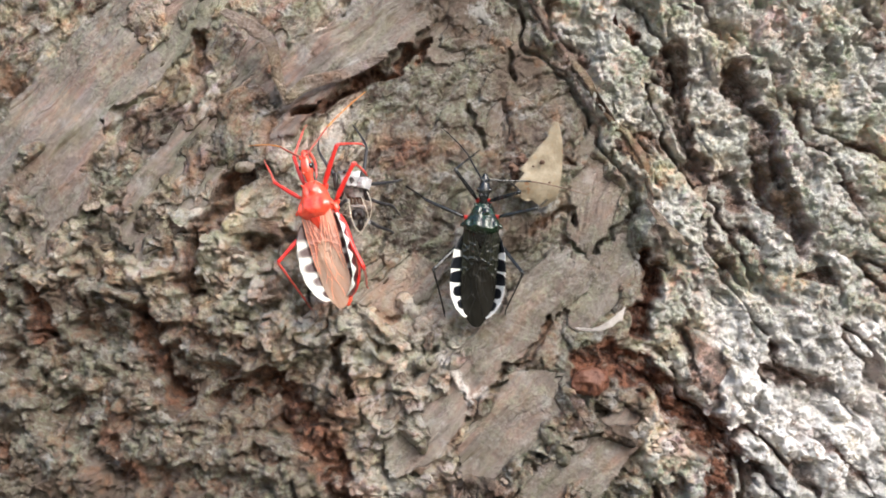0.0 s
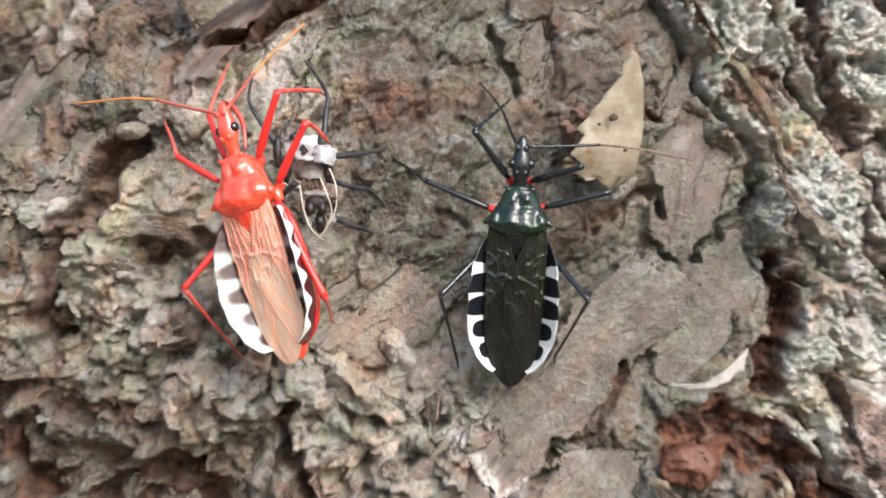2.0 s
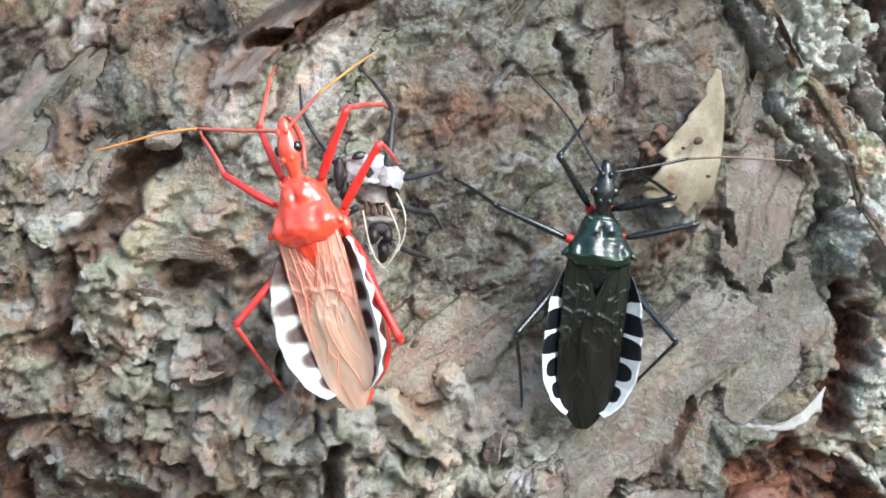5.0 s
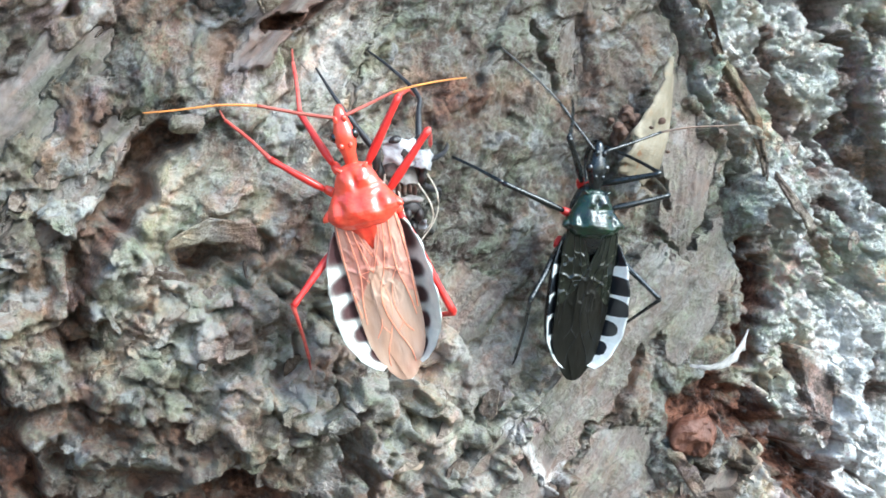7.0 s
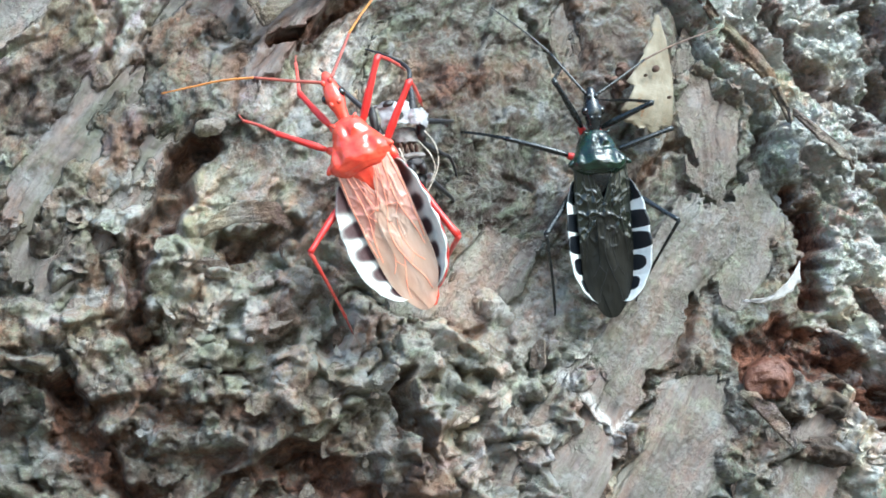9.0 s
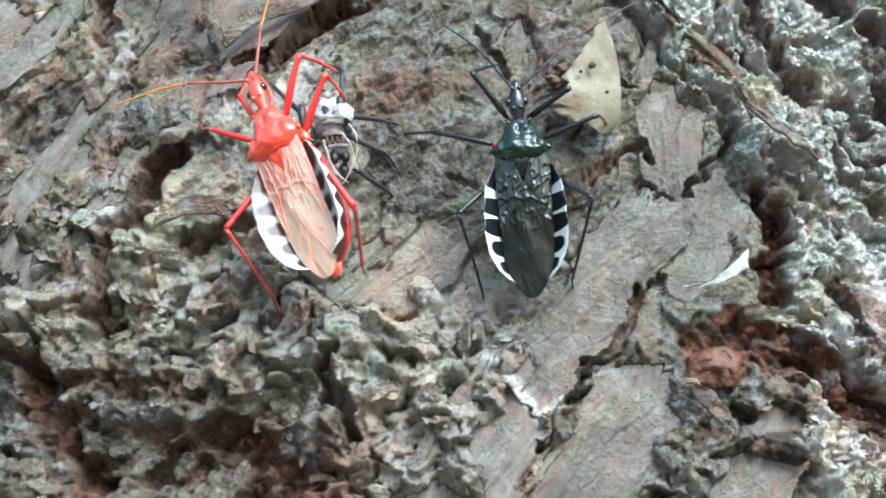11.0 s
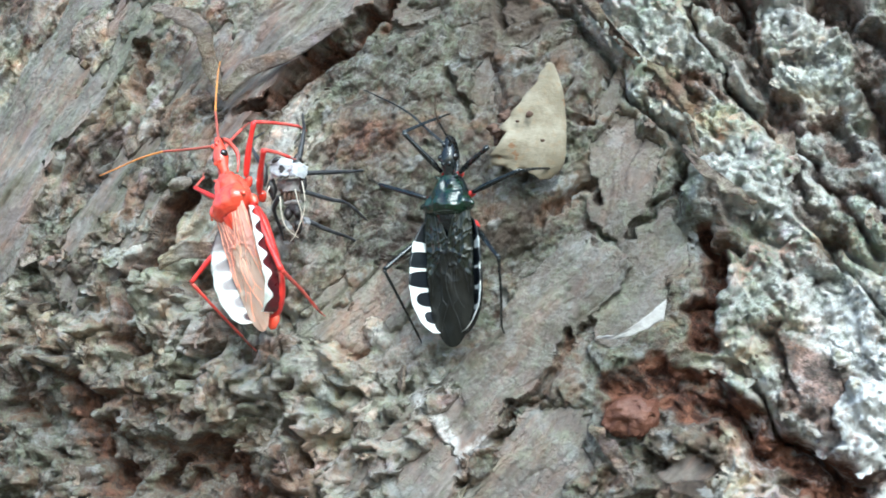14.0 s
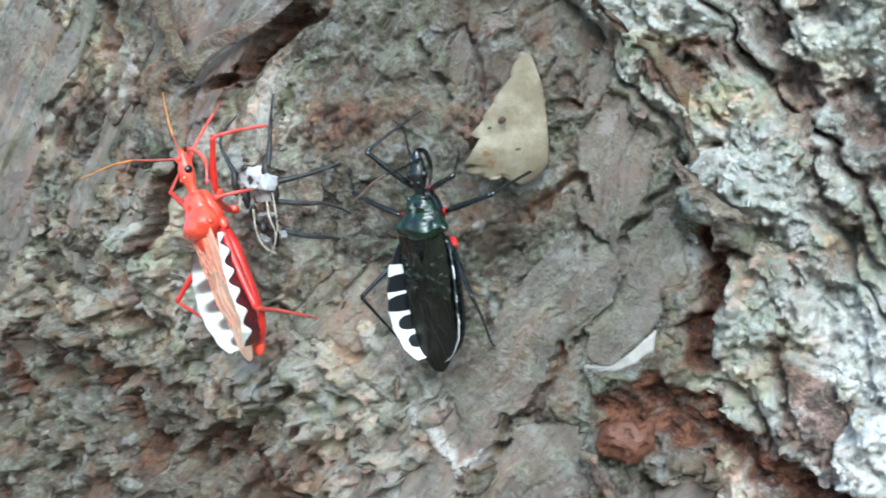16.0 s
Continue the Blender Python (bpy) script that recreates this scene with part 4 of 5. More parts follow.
def wing_edge(v):
    return lerp_table(v, (3.4, 2.45), (1, 2.68), (-2, 2.64), (-5, 2.55), (-7.0, 2.46), (-8.2, 2.28), (-9.0, 2.04), (-9.75, 1.68), (-10.5, 1.26), (-11.1, 0.82), (-11.35, 0.52), (-11.45, 0.25))


RED_FIELDS = ((0.5, 1.55, 1.5), (-2.6, 0.80, 1.0), (-4.85, 0.78, 0.82), (-7.0, 0.74, 0.60), (-9.0, 0.60, 0.42))
INK_FIELDS = ((1.0, 1.55, 1.6), (-2.35, 0.88, 1.5), (-4.38, 0.88, 1.15), (-6.45, 0.78, 0.74), (-8.35, 0.66, 0.58))


def darkness(v, t, red):
    """How dark the rim is at v along the body and t from the wing's edge (0) to the outer edge (1)."""
    best = 0.0 if red else float(smooth(0.0, -0.3, t))
    for centre, half, reach in RED_FIELDS if red else INK_FIELDS:
        r = (abs((v - centre) / half) ** 2.6 + (max(t, 0.0) / reach) ** 2.8) ** 0.37
        best = max(best, float(smooth(1.38, 0.62, r) if red else smooth(1.12, 0.86, r)))
    return best


def margin(side, red):
    """The raised banded rim of the abdomen; each segment has a dark and a pale field."""
    bm = bmesh.new()
    dark = bm.verts.layers.float.new("dark")
    n, across = 150, 20
    rows = []
    for k in range(n + 1):
        v = 1.6 - 11.6 * k / n
        seg = (k / n * 5.6 + 0.25) % 1
        w = half_abdomen(v) * (1.0 if red else 0.94) * (1 + 0.012 * math.sin(2 * math.pi * seg - 0.8) + 0.008 * noise.noise(Vector((v * 1.3, side, 3.0))))
        inner = min(wing_edge(max(v, -11.4)) * 1.0, 0.8 * w)
        row = []
        rise = (2.2 if red else 2.3) * math.sin(math.pi * min(max((1.9 - v) / 9.6, 0.0), 1.0) ** 0.8 * 0.5 + 0.35)
        for j in range(across + 1):
            t = j / across
            u = w * (0.30 + 0.70 * t)
            lift = max(0.0, (u / w - 0.56) / 0.44)
            z = -0.62 + rise * lift**1.3 + (0.05 * math.sin(2 * math.pi * seg) + 0.05 * noise.noise(Vector((v * 0.9, u, 5.0)))) * lift - 0.008 * (v + 4) ** 2 - 0.15 * (1 - lift)
            vert = bm.verts.new((side * u, v, z))
            vert[dark] = darkness(v, (u - inner) / (w - inner) * (1.7 if red and side > 0 else 1.0), red)
            row.append(vert)
        tooth = (0.66 + 0.42 * math.sin(2 * math.pi * seg) + 0.12 * noise.noise(Vector((v, side, 9.0)))) if red else 0.25
        low = [bm.verts.new((side * w * 1.0, v, row[-1].co.z - tooth)), bm.verts.new((side * w * (0.85 if red else 0.62), v, row[-1].co.z - 0.5 - 2.0 * min(1.0, max(0.0, (1.4 - v) / 3.0))))]
        if not red:
            low[0][dark] = row[-1][dark]
        rows.append(row + low)
    for k in range(n):
        for j in range(across + 2):
            f = bm.faces.new((rows[k][j], rows[k][j + 1], rows[k + 1][j + 1], rows[k + 1][j]))
            f.material_index = 1 if j > across else 0
    return bm


def belly(breadth):
    bm = bmesh.new()
    spine, rad = [], []
    for k in range(22):
        v = 2.0 - 12.5 * k / 21
        w = half_abdomen(max(v, -10.45)) * breadth
        spine.append((0, v, -0.95 - 0.012 * (v + 4) ** 2))
        rad.append((w, 0.35 * w + 0.25))
    loft(bm, spine, rad, 32)
    for v in bm.verts:
        v.co.z = min(v.co.z, -0.85)
    for f in bm.faces:
        f.material_index = 1 if all(v.co.z > -0.86 for v in f.verts) else 0
    return bm


def wing_inner(v):
    return max(0.0, (v + 0.4) * 0.34) if v > -0.4 else -min(0.9, (-0.4 - v) * 0.5) * min(1.0, (v + 11.45) / 2.5)


def wing_height(u, v, side):
    crease = max(0.0, 1 - 8 * abs(noise.noise(Vector((side * u * 1.1 + 3.0, v * 0.7 + 0.4 * side * u, 11.0))))) + 0.7 * max(0.0, 1 - 9 * abs(noise.noise(Vector((side * u * 1.2 - 0.6 * v, v * 0.6, 17.0)))))
    crease *= max(0.0, 1 - ((v + 1.8) / 4.0) ** 2)
    return 0.15 * crease + 0.82 - 0.055 * (3.4 - v) - 0.055 * u * u + 0.05 * math.sin(1.9 * u + 0.8 * v) + 0.09 * noise.fractal(Vector((side * u * 0.7, v * 0.42, 4.0)), 0.7, 2.0, 2)


def forewing(side, lift):
    bm = bmesh.new()
    n, across = 130, 30
    rows = []
    for k in range(n + 1):
        v = 3.4 - 14.85 * k / n
        a, b = wing_inner(v), wing_edge(v)
        rows.append([(a + (b - a) * j / across, v) for j in range(across + 1)])
    up = [[bm.verts.new((side * u, v, wing_height(u, v, side) + lift)) for u, v in row] for row in rows]
    lo = [[bm.verts.new((side * u, v, wing_height(u, v, side) + lift - 0.07)) for u, v in row] for row in rows]
    for k in range(n):
        for j in range(across):
            f = bm.faces.new((up[k][j], up[k][j + 1], up[k + 1][j + 1], up[k + 1][j]))
            g = bm.faces.new((lo[k + 1][j], lo[k + 1][j + 1], lo[k][j + 1], lo[k][j]))
            u, v = rows[k][j]
            f.material_index = g.material_index = 1 if v < -1.4 - 1.25 * max(u, 0) + 0.15 * math.sin(3 * u) else 0
        for j in (0, across):
            bm.faces.new((up[k][j], up[k + 1][j], lo[k + 1][j], lo[k][j]))
    return bm


def vein(side, points, lift, r=0.055):
    bm = bmesh.new()
    line = [Vector((side * p.x, p.y, wing_height(p.x, p.y, side) + lift + 0.02)) for p in bent([(u, v, 0) for u, v in points], 6)]
    loft(bm, line, [r] * len(line), 6)
    return bm


VEINS = (((2.35, 3.0), (2.5, 0.0), (2.46, -3.0), (2.3, -5.6)), ((1.9, 3.0), (1.6, 0.5), (1.5, -2.0), (1.9, -4.4), (2.05, -6.2)), ((0.95, 2.6), (0.7, 0.8), (0.1, -0.8), (-0.4, -2.0)),
         ((1.4, 2.8), (1.0, 0.2), (0.5, -1.8), (-0.2, -3.6), (-0.25, -5.4), (0.3, -7.3), (0.9, -8.8), (1.05, -10.0)), ((1.5, -2.0), (0.85, -3.0), (0.55, -4.8), (0.9, -6.5), (1.5, -7.5)),
         ((0.3, -7.3), (0.9, -6.5)), ((0.5, -1.8), (1.5, -2.0)))


HEAD_BACK = -0.8  # the dark insect carries its head further back


def head_mesh():
    bm = bmesh.new()
    st = ((5.4, 0.50), (6.3, 0.50), (6.9, 0.52), (7.6, 0.58), (8.2, 0.78), (8.8, 0.90), (9.3, 0.86), (9.8, 0.72), (10.4, 0.58), (10.9, 0.46), (11.25, 0.30), (11.4, 0.12))
    loft(bm, [(0, v, -0.45 + 0.12 * math.sin(v)) for v, _ in st], [(r, r * 0.92) for _, r in st], 18)
    ball(bm, (0.36, 8.25, 0.26), (0.22, 0.26, 0.2))
    ball(bm, (-0.36, 8.25, 0.26), (0.22, 0.26, 0.2))
    ball(bm, (0.34, 10.35, 0.0), (0.22, 0.3, 0.2))
    ball(bm, (-0.34, 10.35, 0.0), (0.22, 0.3, 0.2))
    return bm


def pronotum_mesh(spread, squeeze, front):
    """Two lobes: a narrow front one with a collar, and a swollen hind one that widens to pointed shoulders."""
    bm = bmesh.new()
    st = ((7.15, 0.80, 0.55, -0.42), (6.95, 1.16, 0.78, -0.38), (6.75, 1.20, 0.80, -0.34), (6.55, 1.40, 0.96, -0.28), (6.1, 1.58, 1.08, -0.22), (5.6, 1.74, 1.16, -0.18), (5.2, 1.94, 1.22, -0.15), (4.8, 2.18, 1.32, -0.12),
          (4.3, 2.46, 1.48, -0.08), (3.8, 2.76, 1.64, -0.02), (3.4, 2.92, 1.72, 0.0), (3.05, 2.86, 1.72, 0.03), (2.7, 2.60, 1.60, 0.06), (2.3, 2.20, 1.38, 0.10), (1.95, 1.70, 1.08, 0.16), (1.75, 1.1, 0.75, 0.2), (1.65, 0.5, 0.4, 0.3))
    stations = np.linspace(7.15, 1.65, 70)
    table = [[lerp_table(v, *[(r[0], r[c]) for r in st]) for v in stations] for c in (1, 2, 3)]
    loft(bm, [(0, v, z) for v, z in zip(stations, table[2])], [(w * spread, h) for w, h in zip(table[0], table[1])], 72)
    for v in bm.verts:
        u, y = v.co.x, v.co.y
        if v.co.z > 0:
            v.co.z -= 0.30 * math.exp(-((u / 0.22) ** 2)) * math.exp(-(((y - 5.8) / 0.6) ** 2)) + 0.08 * math.exp(-(((y - 5.1) / 0.25) ** 2))
            v.co.z += 0.16 * math.exp(-(((abs(u) - 0.75) / 0.4) ** 2) - ((y - 6.0) / 0.45) ** 2)
            v.co.z -= 0.30 * math.exp(-(((abs(u) - 1.5) / 0.28) ** 2)) * math.exp(-(((y - 3.9) / 0.7) ** 2))
            v.co.z += 0.16 * math.exp(-(((abs(u) - 2.15) / 0.3) ** 2)) * math.exp(-(((y - 3.7) / 0.8) ** 2))
            v.co.z -= 0.12 * math.exp(-((u / 0.35) ** 2)) * math.exp(-(((y - 4.2) / 0.7) ** 2))
            v.co.z += 0.12 * noise.fractal(Vector((u * 0.9, y * 0.9, 2.0)), 0.7, 2.0, 2) + 0.035 * noise.noise(Vector((u * 3.2, y * 3.2, 6.0)))
    for side in (-1, 1):
        loft(bm, [(side * 2.2 * spread, 3.7, 0.12), (side * 2.65 * spread, 3.45, 0.30), (side * 2.95 * spread, 3.25, 0.42), (side * 3.12 * spread, 3.08, 0.46)], [0.5, 0.40, 0.27, 0.08], 14)
        loft(bm, [(side * 0.7, 6.5, 0.1), (side * 1.05, 6.9, 0.28), (side * 1.3, 7.15, 0.34)], [0.30, 0.2, 0.06], 10)
    for v in bm.verts:
        v.co.y = front - (7.15 - v.co.y) * squeeze
    return bm


def scutellum_mesh(red):
    bm = bmesh.new()
    back = 0.0 if red else 0.35
    loft(bm, [(0, 2.6 + back, 0.36), (0, 1.7 + back, 0.44), (0, 1.1 + back, 0.44), (0, 0.5 + back, 0.36), (0, 0.1 + back, 0.28), (0, -0.2 + back, 0.22)], [(1.5, 0.5), (1.3, 0.55), (0.85, 0.46), (0.42, 0.32), (0.18, 0.2), (0.05, 0.05)], 20)
    for v in bm.verts:
        if v.co.z > 0.4:
            v.co.z += 0.12 * math.exp(-(((abs(v.co.x) - 0.45) / 0.2) ** 2)) - 0.10 * math.exp(-((v.co.x / 0.25) ** 2))
    return bm


def leg(bug, at, base, knee, end, foot, mats, thick, label):
    """One leg from world places in mm: thigh, shin and foot; its origin is its base."""
    inv = at.inverted()
    b, k, e, f = (inv @ Vector(p) for p in (base, knee, end, foot))
    zero, k, e, f = Vector((0, 0, 0)), k - b, e - b, f - b
    thigh = tube([zero, k * 0.5 + Vector((0, 0, 0.15)), k], [0.75 * thick, 1.15 * thick, 1.0 * thick, 0.8 * thick, 0.95 * thick], 10)
    ob = part("leg", thigh, mats[0], bug, label)
    ob.matrix_basis = Matrix.Translation(b * MM)
    mid = (k + e) / 2 + (k - e).orthogonal().normalized() * 0.12
    part("tibia", tube([k, mid, e], [0.72 * thick, 0.55 * thick, 0.5 * thick, 0.55 * thick], 8), mats[1], ob)
    part("tarsus", tube([e, (e + f) / 2 + Vector((0, 0, 0.1)), f], [0.38 * thick, 0.34 * thick, 0.22 * thick], 6), mats[2], ob)
    way = k.normalized()
    part("coxa", tube([way * d + Vector((0, 0, -0.4)) for d in (-1.1, -0.7, -0.3, 0.05)], [1.1 * thick, 1.4 * thick, 1.3 * thick, 0.9 * thick], 12), mats[3], ob)
    return ob


def antenna(bug, base, mats, length, bow):
    """A feeler that points along its own y; its origin is its base on the head."""
    ob = part("antenna", tube([(0, 0, 0), (bow * 0.4, length * 0.2, 0.05), (bow, length * 0.42, 0)], [0.16, 0.14, 0.13], 7), mats[0], bug)
    ob.matrix_basis = Matrix.Translation(Vector(base) * MM)
    part("flagellum", tube([(bow, length * 0.42, 0), (bow * 0.8, length * 0.62, 0), (0, length * 0.85, 0.1), (-bow * 0.5, length, 0)], [0.115, 0.095, 0.08, 0.05], 6), mats[1], ob)
    return ob


def bug(name, at, label, red):
    ob = tagged(new(name), label, "insect")
    ob.matrix_basis = metres(at)
    skin, film = (RED, (ROSE_WING, ROSE_FILM)) if red else (INK, (INK_WING, INK_FILM))
    head = part("head", head_mesh(), skin, ob)
    head.matrix_basis = Matrix.Translation((0, 0 if red else HEAD_BACK * MM, 0))
    for side in (-1, 1):
        bm = bmesh.new()
        ball(bm, (side * 0.80, 9.0, -0.30), (0.36, 0.44, 0.44), 16, 12)
        part("eye", bm, EYE, head, "round black eye")
    part("rostrum", tube([(0, 11.2, -0.8), (0, 11.0, -2.0), (0, 9.4, -2.8), (0, 7.2, -2.1)], [0.27, 0.25, 0.22, 0.1], 8), RED_SHIN if red else INK, head)
    part("pronotum", pronotum_mesh(1.04 if red else 0.97, 0.97 if red else 0.82, 6.7 if red else 6.25), RED if red else INK_GREEN, ob, "swollen glossy scarlet pronotum" if red else "glossy green-black pronotum")
    part("scutellum", scutellum_mesh(red), RED if red else INK, ob)
    bm = bmesh.new()
    ball(bm, (0, 3.6, -1.15), (1.9, 3.2, 1.35), 22, 14)
    part("thorax", bm, skin, ob)
    abd = part("abdomen", belly(0.93 if red else 0.74), [COXA, ROSE_BACK] if red else [INK, INK], ob, "dark red underside with a scarlet tip" if red else "")
    if red:
        bm = bmesh.new()
        loft(bm, [(0, -8.4, -1.75), (0.1, -9.6, -1.6), (0.15, -10.7, -1.3), (0.1, -11.3, -1.1)], [(1.25, 0.6), (1.2, 0.6), (0.85, 0.5), (0.4, 0.25)], 14)
        part("abdomen_tip", bm, RED, abd, "scarlet tip of the abdomen")
    for side in (-1, 1):
        part("margin", margin(side, red), [WHITE, PLUM] if red else [WHITE_K, INK], abd, "ivory scalloped rim with dark bands" if red else "white rim with black bands")
    for side, lift in ((-1, 0.0), (1, 0.06)):
        wing = part("forewing", forewing(side, lift), list(film), ob, "soft translucent amber-pink wing" if red else "sooty black wing")
        for n, line in enumerate(VEINS):
            part("vein", vein(side, line, lift, (0.06, 0.05, 0.035, 0.045, 0.04, 0.03, 0.03)[n] if red else 0.035), VEIN_R if red else VEIN_K, wing)
    return ob


red_bug = bug("assassin_bug", RED_AT, "freshly moulted scarlet assassin bug with soft pinkish wings", True)
ink_bug = bug("assassin_bug", INK_AT, "glossy black assassin bug with white-banded abdomen rim", False)
RL, KL = (RED_LEG, RED_SHIN, PINK, RED), (INK, INK, INK, COXA)
fore_left = leg(red_bug, RED_AT, (-14.6, -7.4, 9.2), (-16.4, -4.6, 13.2), (-15.6, -0.6, 17.2), (-15.2, 0.8, 18.4), RL, 0.30, "thin scarlet leg")
fore_right = leg(red_bug, RED_AT, (-11.7, -7.6, 9.2), (-9.8, -9.3, 14.6), (-6.7, -4.3, 15.1), (-6.0, -3.9, 14.6), RL, 0.34, "thin scarlet leg")
mid_left = leg(red_bug, RED_AT, (-15.2, -7.0, 7.2), (-19.1, -5.4, 9.5), (-21.1, 0.4, 12.4), (-21.4, 1.0, 13.2), RL, 0.29, "thin scarlet leg")
mid_right = leg(red_bug, RED_AT, (-10.0, -7.9, 7.0), (-7.4, -9.8, 12.0), (-6.0, -7.2, 10.7), (-5.7, -6.6, 10.4), RL, 0.34, "thin scarlet leg")
hind_left = leg(red_bug, RED_AT, (-14.6, -7.3, 2.2), (-18.2, -8.2, -1.9), (-15.0, -2.8, -7.4), (-14.2, -1.0, -8.9), RL, 0.30, "thin scarlet leg")
hind_right = leg(red_bug, RED_AT, (-9.9, -9.9, 5.4), (-5.9, -11.8, -2.6), (-6.1, -2.6, -5.2), (-5.9, -0.8, -5.8), RL, 0.36, "thin scarlet leg")
leg(ink_bug, INK_AT, (9.8, -5.4, 7.2), (6.7, -8.2, 11.2), (9.6, -4.0, 13.7), (10.3, -2.6, 14.4), KL, 0.30, "thin shiny black leg")
leg(ink_bug, INK_AT, (11.8, -5.4, 6.9), (15.8, -9.0, 8.0), (14.2, -3.5, 9.9), (13.6, -2.2, 10.4), KL, 0.30, "thin shiny black leg")
leg(ink_bug, INK_AT, (8.0, -5.4, 4.6), (2.5, -4.2, 7.1), (-0.9, 1.0, 9.5), (-1.6, 1.6, 9.9), KL, 0.28, "thin shiny black leg")
leg(ink_bug, INK_AT, (13.0, -5.4, 4.6), (18.4, -6.8, 5.8), (20.6, 0.2, 7.5), (21.2, 0.8, 8.0), KL, 0.28, "thin shiny black leg")
leg(ink_bug, INK_AT, (8.0, -4.6, 1.2), (3.6, -7.5, -2.9), (5.2, -2.2, -9.3), (5.4, -0.9, -10.4), KL, 0.27, "thin shiny black leg")
leg(ink_bug, INK_AT, (13.0, -5.0, 1.0), (16.2, -9.0, -3.4), (14.1, -1.6, -9.0), (14.2, -0.4, -10.0), KL, 0.27, "thin shiny black leg")
RA, KA = (PINK, ORANGE), (INK, INK)
red_feeler_left = antenna(red_bug, (-0.42, 10.5, -0.3), RA, 14.5, 0.7)
red_feeler_right = antenna(red_bug, (0.42, 10.5, -0.3), RA, 13.5, -0.7)
ink_feeler_left = antenna(ink_bug, (-0.42, 9.7, -0.3), KA, 12.5, 0.5)
ink_feeler_right = antenna(ink_bug, (0.42, 9.7, -0.3), (INK, SILK_DARK), 15.0, -0.6)


# ---- the shed skin of the red insect ----
def shed_skin():
    ob = tagged(new("shed_skin"), "empty papery insect skin with black legs and white threads", "shed skin")

    def lump(name, centre, radii, mat, crumple, label=""):
        bm = bmesh.new()
        for v in ball(bm, centre, radii, 26, 16):
            v.co += Vector((1, 1, 1)) * crumple * noise.fractal(v.co * 0.9, 0.7, 2.0, 3) + (v.co - Vector(centre)) * 0.5 * crumple * noise.noise(v.co * 1.3 + Vector((7, 1, 3)))
        return part(name, bm, mat, ob, label)

    def rag(corner, across, down, seed, mat, label):
        """A torn, crumpled scrap of skin."""
        bm = bmesh.new()
        grid = []
        for i in range(19):
            row = []
            for j in range(19):
                s, t = i / 18, j / 18
                p = Vector(corner) + Vector(across) * s + Vector(down) * t
                edge = 0.38 if i in (0, 18) or j in (0, 18) else 0.0
                p += Vector((0.12, 0.26, 0.12)) * noise.fractal(p * 0.55 + Vector((seed, 0, 0)), 0.55, 2.0, 4)
                row.append(p + Vector((edge, 0, edge)) * noise.noise(p * 1.9) - Vector((0, 0.7 * math.sin(math.pi * s), 0)))
            grid.append(row)
        sheet(bm, grid, 0.06)
        part("husk", bm, mat, ob, label)

    rag((-9.8, -5.6, 11.3), (3.4, -0.2, -0.3), (0.3, -0.3, -2.2), 3.0, HUSK, "crumpled white papery husk")
    rag((-9.2, -5.0, 9.0), (3.0, 0, -0.2), (0.4, -0.2, -1.5), 9.0, HUSK_GREY, "grey creased inner skin")
    rag((-6.9, -6.3, 10.4), (1.7, 0.3, -0.4), (-0.3, -0.2, -1.6), 5.0, HUSK, "crumpled white papery husk")
    lump("wing_pad", (-10.3, -6.0, 9.6), (0.42, 0.4, 1.35), HUSK_DARK, 0.1, "black wing pad")
    lump("wing_pad", (-6.5, -5.9, 10.2), (0.5, 0.4, 1.2), HUSK_DARK, 0.15, "black wing pad")
    lump("plate", (-8.0, -6.5, 9.8), (0.42, 0.25, 0.5), HUSK_DARK, 0.15, "black plate")
    lump("plate", (-8.6, -6.1, 11.0), (0.6, 0.3, 0.4), HUSK_DARK, 0.15, "black plate")
    lump("flank", (-9.7, -5.3, 8.1), (0.42, 0.5, 1.3), HUSK_DARK, 0.2, "black flank of the husk")
    lump("flank", (-5.9, -5.5, 8.3), (0.40, 0.5, 1.2), HUSK_DARK, 0.2, "black flank of the husk")
    lump("plate", (-7.6, -5.1, 8.0), (1.5, 0.4, 0.9), HUSK_BROWN, 0.2, "brown back plate")
    for k in range(4):
        lump("neck_fold", (-8.1 + 0.5 * k, -5.5, 6.9 - 0.06 * k), (0.20, 0.35, 0.55), HUSK_BROWN, 0.12, "brown creased neck fold")
    lump("collar", (-7.1, -5.9, 6.05), (1.15, 0.35, 0.28), HUSK_GREY, 0.15, "pale collar")
    lump("head", (-7.0, -5.8, 5.3), (0.95, 0.6, 0.6), HUSK_DARK, 0.15, "hollow black head")
    lump("cheek", (-7.55, -6.1, 4.75), (0.42, 0.5, 0.62), HUSK_DARK, 0.12, "black cheek lobe")
    lump("cheek", (-6.45, -6.1, 4.75), (0.42, 0.5, 0.62), HUSK_DARK, 0.12, "black cheek lobe")
    lump("snout", (-6.7, -5.4, 3.6), (0.5, 0.45, 0.95), HUSK_DARK, 0.15, "black snout")
    rag((-8.3, -5.3, 4.3), (0.8, 0, -0.1), (0.1, 0, -0.9), 13.0, HUSK, "white papery tatter")
    rag((-6.1, -5.3, 4.3), (0.7, 0, 0), (0, 0, -0.8), 17.0, HUSK, "white papery tatter")
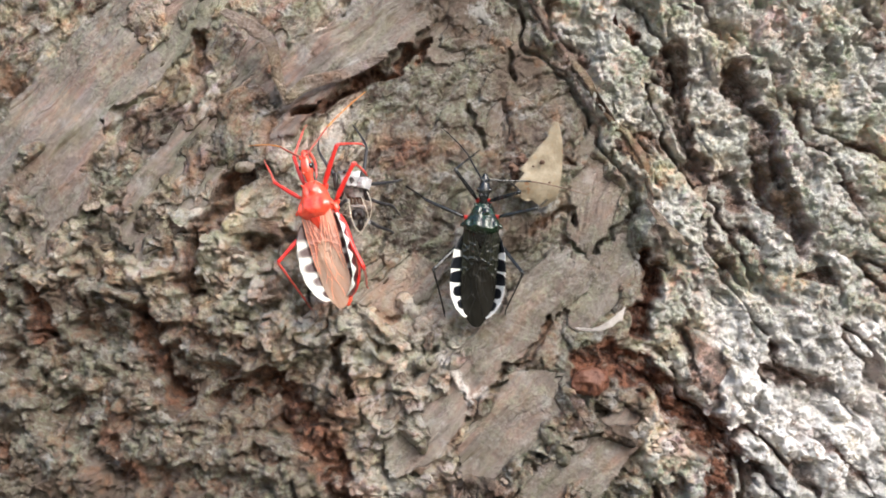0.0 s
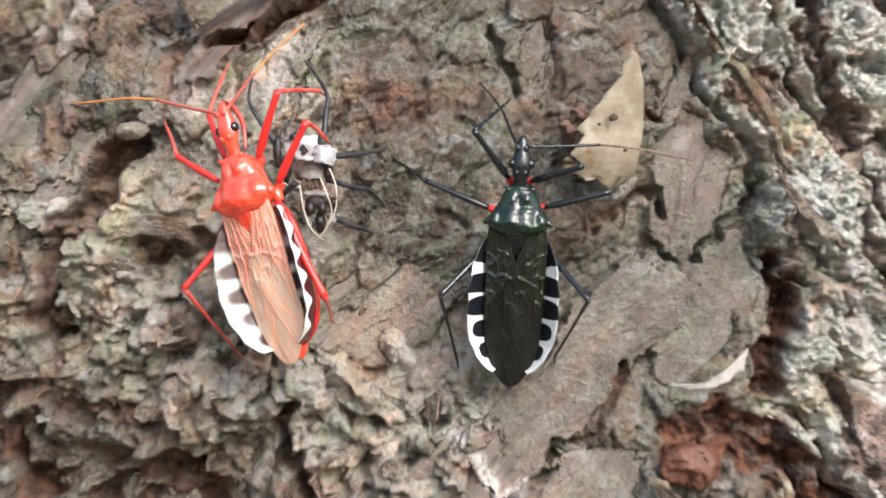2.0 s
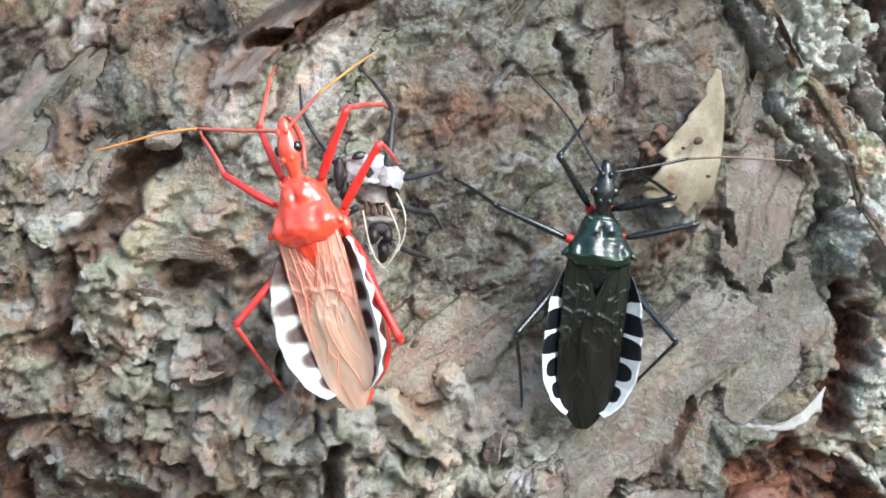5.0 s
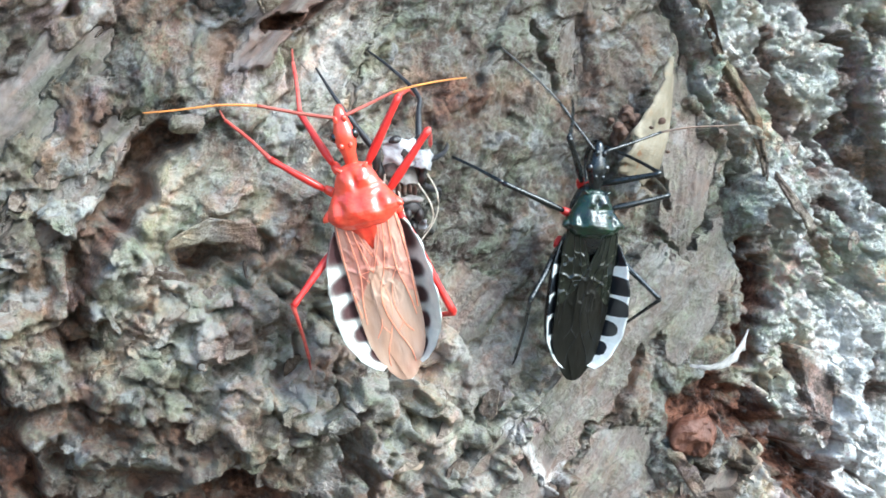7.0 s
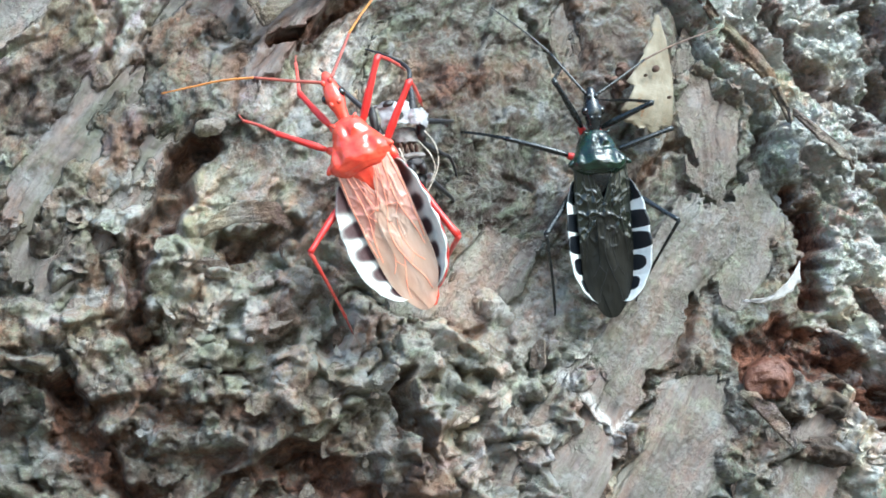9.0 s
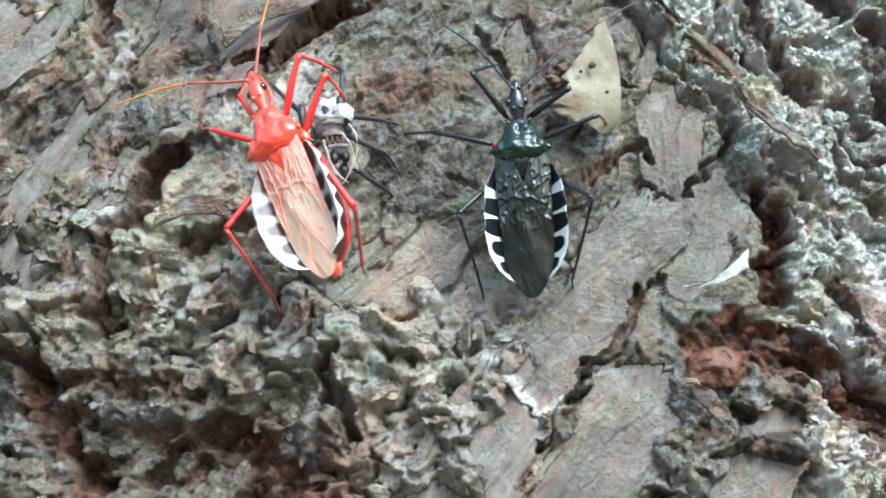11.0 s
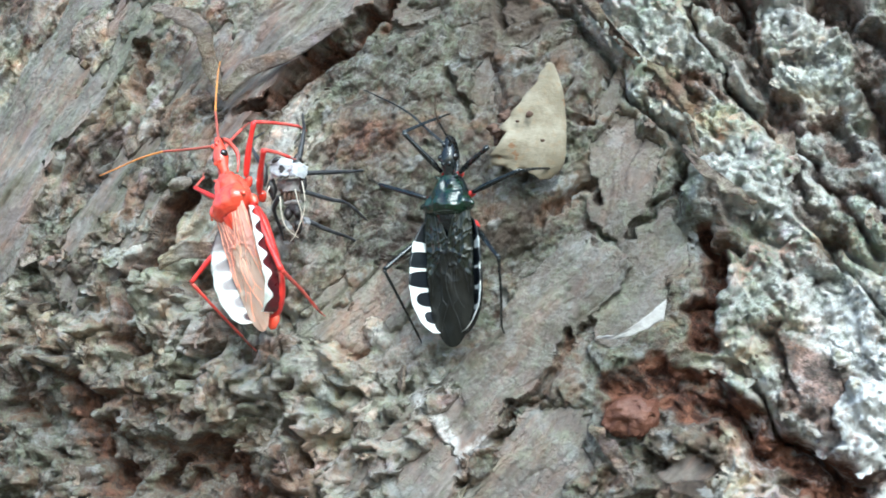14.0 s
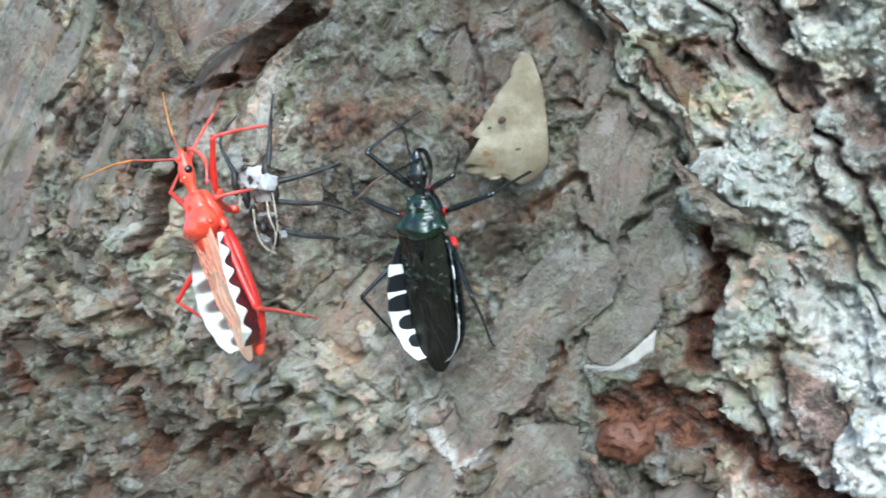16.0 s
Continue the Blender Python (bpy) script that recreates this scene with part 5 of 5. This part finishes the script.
    legs = (((-6.3, -5.6, 10.8), (-6.1, -5.0, 13.0), (-6.0, -4.6, 14.7), (-7.2, -2.0, 16.8), (-8.4, 0.6, 18.4)),
            ((-10.4, -5.4, 10.4), (-11.7, -4.8, 12.2), (-13.0, -3.6, 14.4), (-13.2, 0.4, 16.8)),
            ((-6.2, -6.0, 9.2), (-3.6, -3.8, 9.5), (-1.6, -1.2, 10.0), (-0.7, 0.8, 10.6)),
            ((-6.0, -5.5, 7.3), (-3.8, -3.2, 6.6), (-2.4, -1.6, 6.3), (-1.2, 1.2, 4.8)),
            ((-6.0, -5.0, 4.2), (-4.2, -3.0, 3.2), (-2.6, -0.6, 2.6), (-2.0, 1.2, 2.0)),
            ((-8.8, -5.5, 7.0), (-10.0, -4.4, 6.0), (-10.4, -2.0, 4.4), (-10.8, 0.0, 3.0)))
    for points in legs:
        part("leg", tube(points, [0.30, 0.26, 0.2, 0.15, 0.08], 8), HUSK_LEG, ob, "dull black hollow leg")
    threads = (((-8.4, -6.2, 6.8), (-8.0, -6.8, 4.6), (-7.4, -6.8, 3.0), (-6.4, -6.2, 2.0)), ((-5.8, -6.2, 8.2), (-5.2, -7.0, 6.6), (-5.3, -7.0, 4.6), (-6.6, -6.4, 2.4), (-7.4, -6.0, 1.8)),
               ((-6.6, -6.2, 7.4), (-5.9, -7.2, 5.8), (-5.6, -7.0, 4.4), (-6.2, -6.4, 3.2)), ((-9.6, -6.2, 8.2), (-9.8, -6.5, 7.2), (-9.4, -6.4, 6.8)))
    for points in threads:
        part("thread", tube(points, [0.07, 0.06, 0.06, 0.04], 5), SILK, ob, "white lining thread")


shed_skin()
loose_flakes()
crumbs()


# ---- what moves: the feelers swing, the red one's middle leg shifts ----
def swing(at, base, rows):
    """Poses of a feeler from where its end points (mm)."""
    out = []
    inv = at.inverted()
    for t, x, y, z in rows:
        way = ((inv @ Vector((x, y, z))) - Vector(base)).normalized()
        q = Vector((0, 1, 0)).rotation_difference(way)
        out.append((t, Matrix.Translation(Vector(base) * MM) @ q.to_matrix().to_4x4()))
    return out


def raised(at, base, rest, later):
    """The turn of a leg about its base from one place of its knee to another."""
    inv = at.inverted()
    b = inv @ Vector(base)
    q = ((inv @ Vector(rest)) - b).rotation_difference((inv @ Vector(later)) - b)
    return Matrix.Translation(b * MM), Matrix.Translation(b * MM) @ q.to_matrix().to_4x4()


def motions():
    low, high = raised(RED_AT, (-10.0, -7.9, 7.0), (-7.4, -9.8, 12.0), (-7.3, -14.2, 9.0))
    walk(mid_right, [(0, low), (11.5, low), (13.5, low), (14.4, high), (16, high)])
    walk(red_feeler_left, swing(RED_AT, (-0.42, 10.5, -0.3), [(0, -23.2, 1.4, 15.5), (1, -23.4, 1.0, 15.4), (1.5, -24.6, -2.6, 14.8), (2.5, -25.6, -5.4, 14.0), (3.5, -25.4, -5.6, 13.9), (4, -28.5, -3.6, 13.2), (4.5, -28.9, -5.2, 11.5), (7, -27.4, -6.6, 13.4), (8, -26.6, -3.0, 15.0), (10.3, -26.4, -6.8, 13.6), (11, -26.3, -6.8, 13.1), (13.5, -29.2, -8.6, 12.3), (14.5, -29.9, -8.6, 11.5), (16, -29.4, -7.5, 12.5)]))
    walk(red_feeler_right, swing(RED_AT, (0.42, 10.5, -0.3), [(0, -7.4, -4.2, 21.6), (2.5, -8.9, 0.0, 21.1), (3.5, -9.1, 0.4, 20.9), (4, -9.3, 1.0, 20.7), (4.5, -8.7, 1.2, 19.8), (7, -5.5, -6.0, 15.4), (8, -3.4, -4.4, 19.7), (10.3, -10.6, -7.4, 23.6), (11, -11.4, -7.6, 24.2), (12.5, -16.2, -3.0, 25.0), (13.5, -16.3, -3.3, 25.1), (14.5, -18.1, -3.3, 24.1), (15, -18.2, -4.6, 25.2), (16, -22.0, -0.5, 20.0)]))
    walk(ink_feeler_left, swing(INK_AT, (-0.42, 9.7, -0.3), [(0, 6.0, -0.5, 16.6), (2.5, 7.3, 3.0, 17.3), (3.5, 6.4, 0.0, 15.8), (4.5, 6.4, -1.5, 16.8), (7, 4.0, -3.3, 17.8), (8, 2.2, -5.5, 20.0), (11, 4.9, -1.7, 20.7), (12.5, 3.3, -5.6, 19.4), (13.5, 2.0, -4.6, 19.6), (14.5, 0.5, -4.5, 17.8), (15, 1.7, -2.6, 18.0), (16, 3.8, 3.2, 14.8)]))
    walk(ink_feeler_right, swing(INK_AT, (0.42, 9.7, -0.3), [(0, 23.0, -4.6, 8.4), (3.5, 24.2, -6.6, 9.7), (4.5, 25.0, -6.6, 10.7), (7, 26.6, -6.6, 12.6), (8, 26.2, -6.6, 13.9), (10.3, 22.8, -6.6, 16.6), (11, 22.3, -6.6, 16.8), (12.5, 19.0, -13.6, 15.8), (13.5, 15.4, -17.7, 13.5), (14.5, 12.6, -18.2, 8.0), (16, 11.6, -18.2, 7.9)]))


motions()
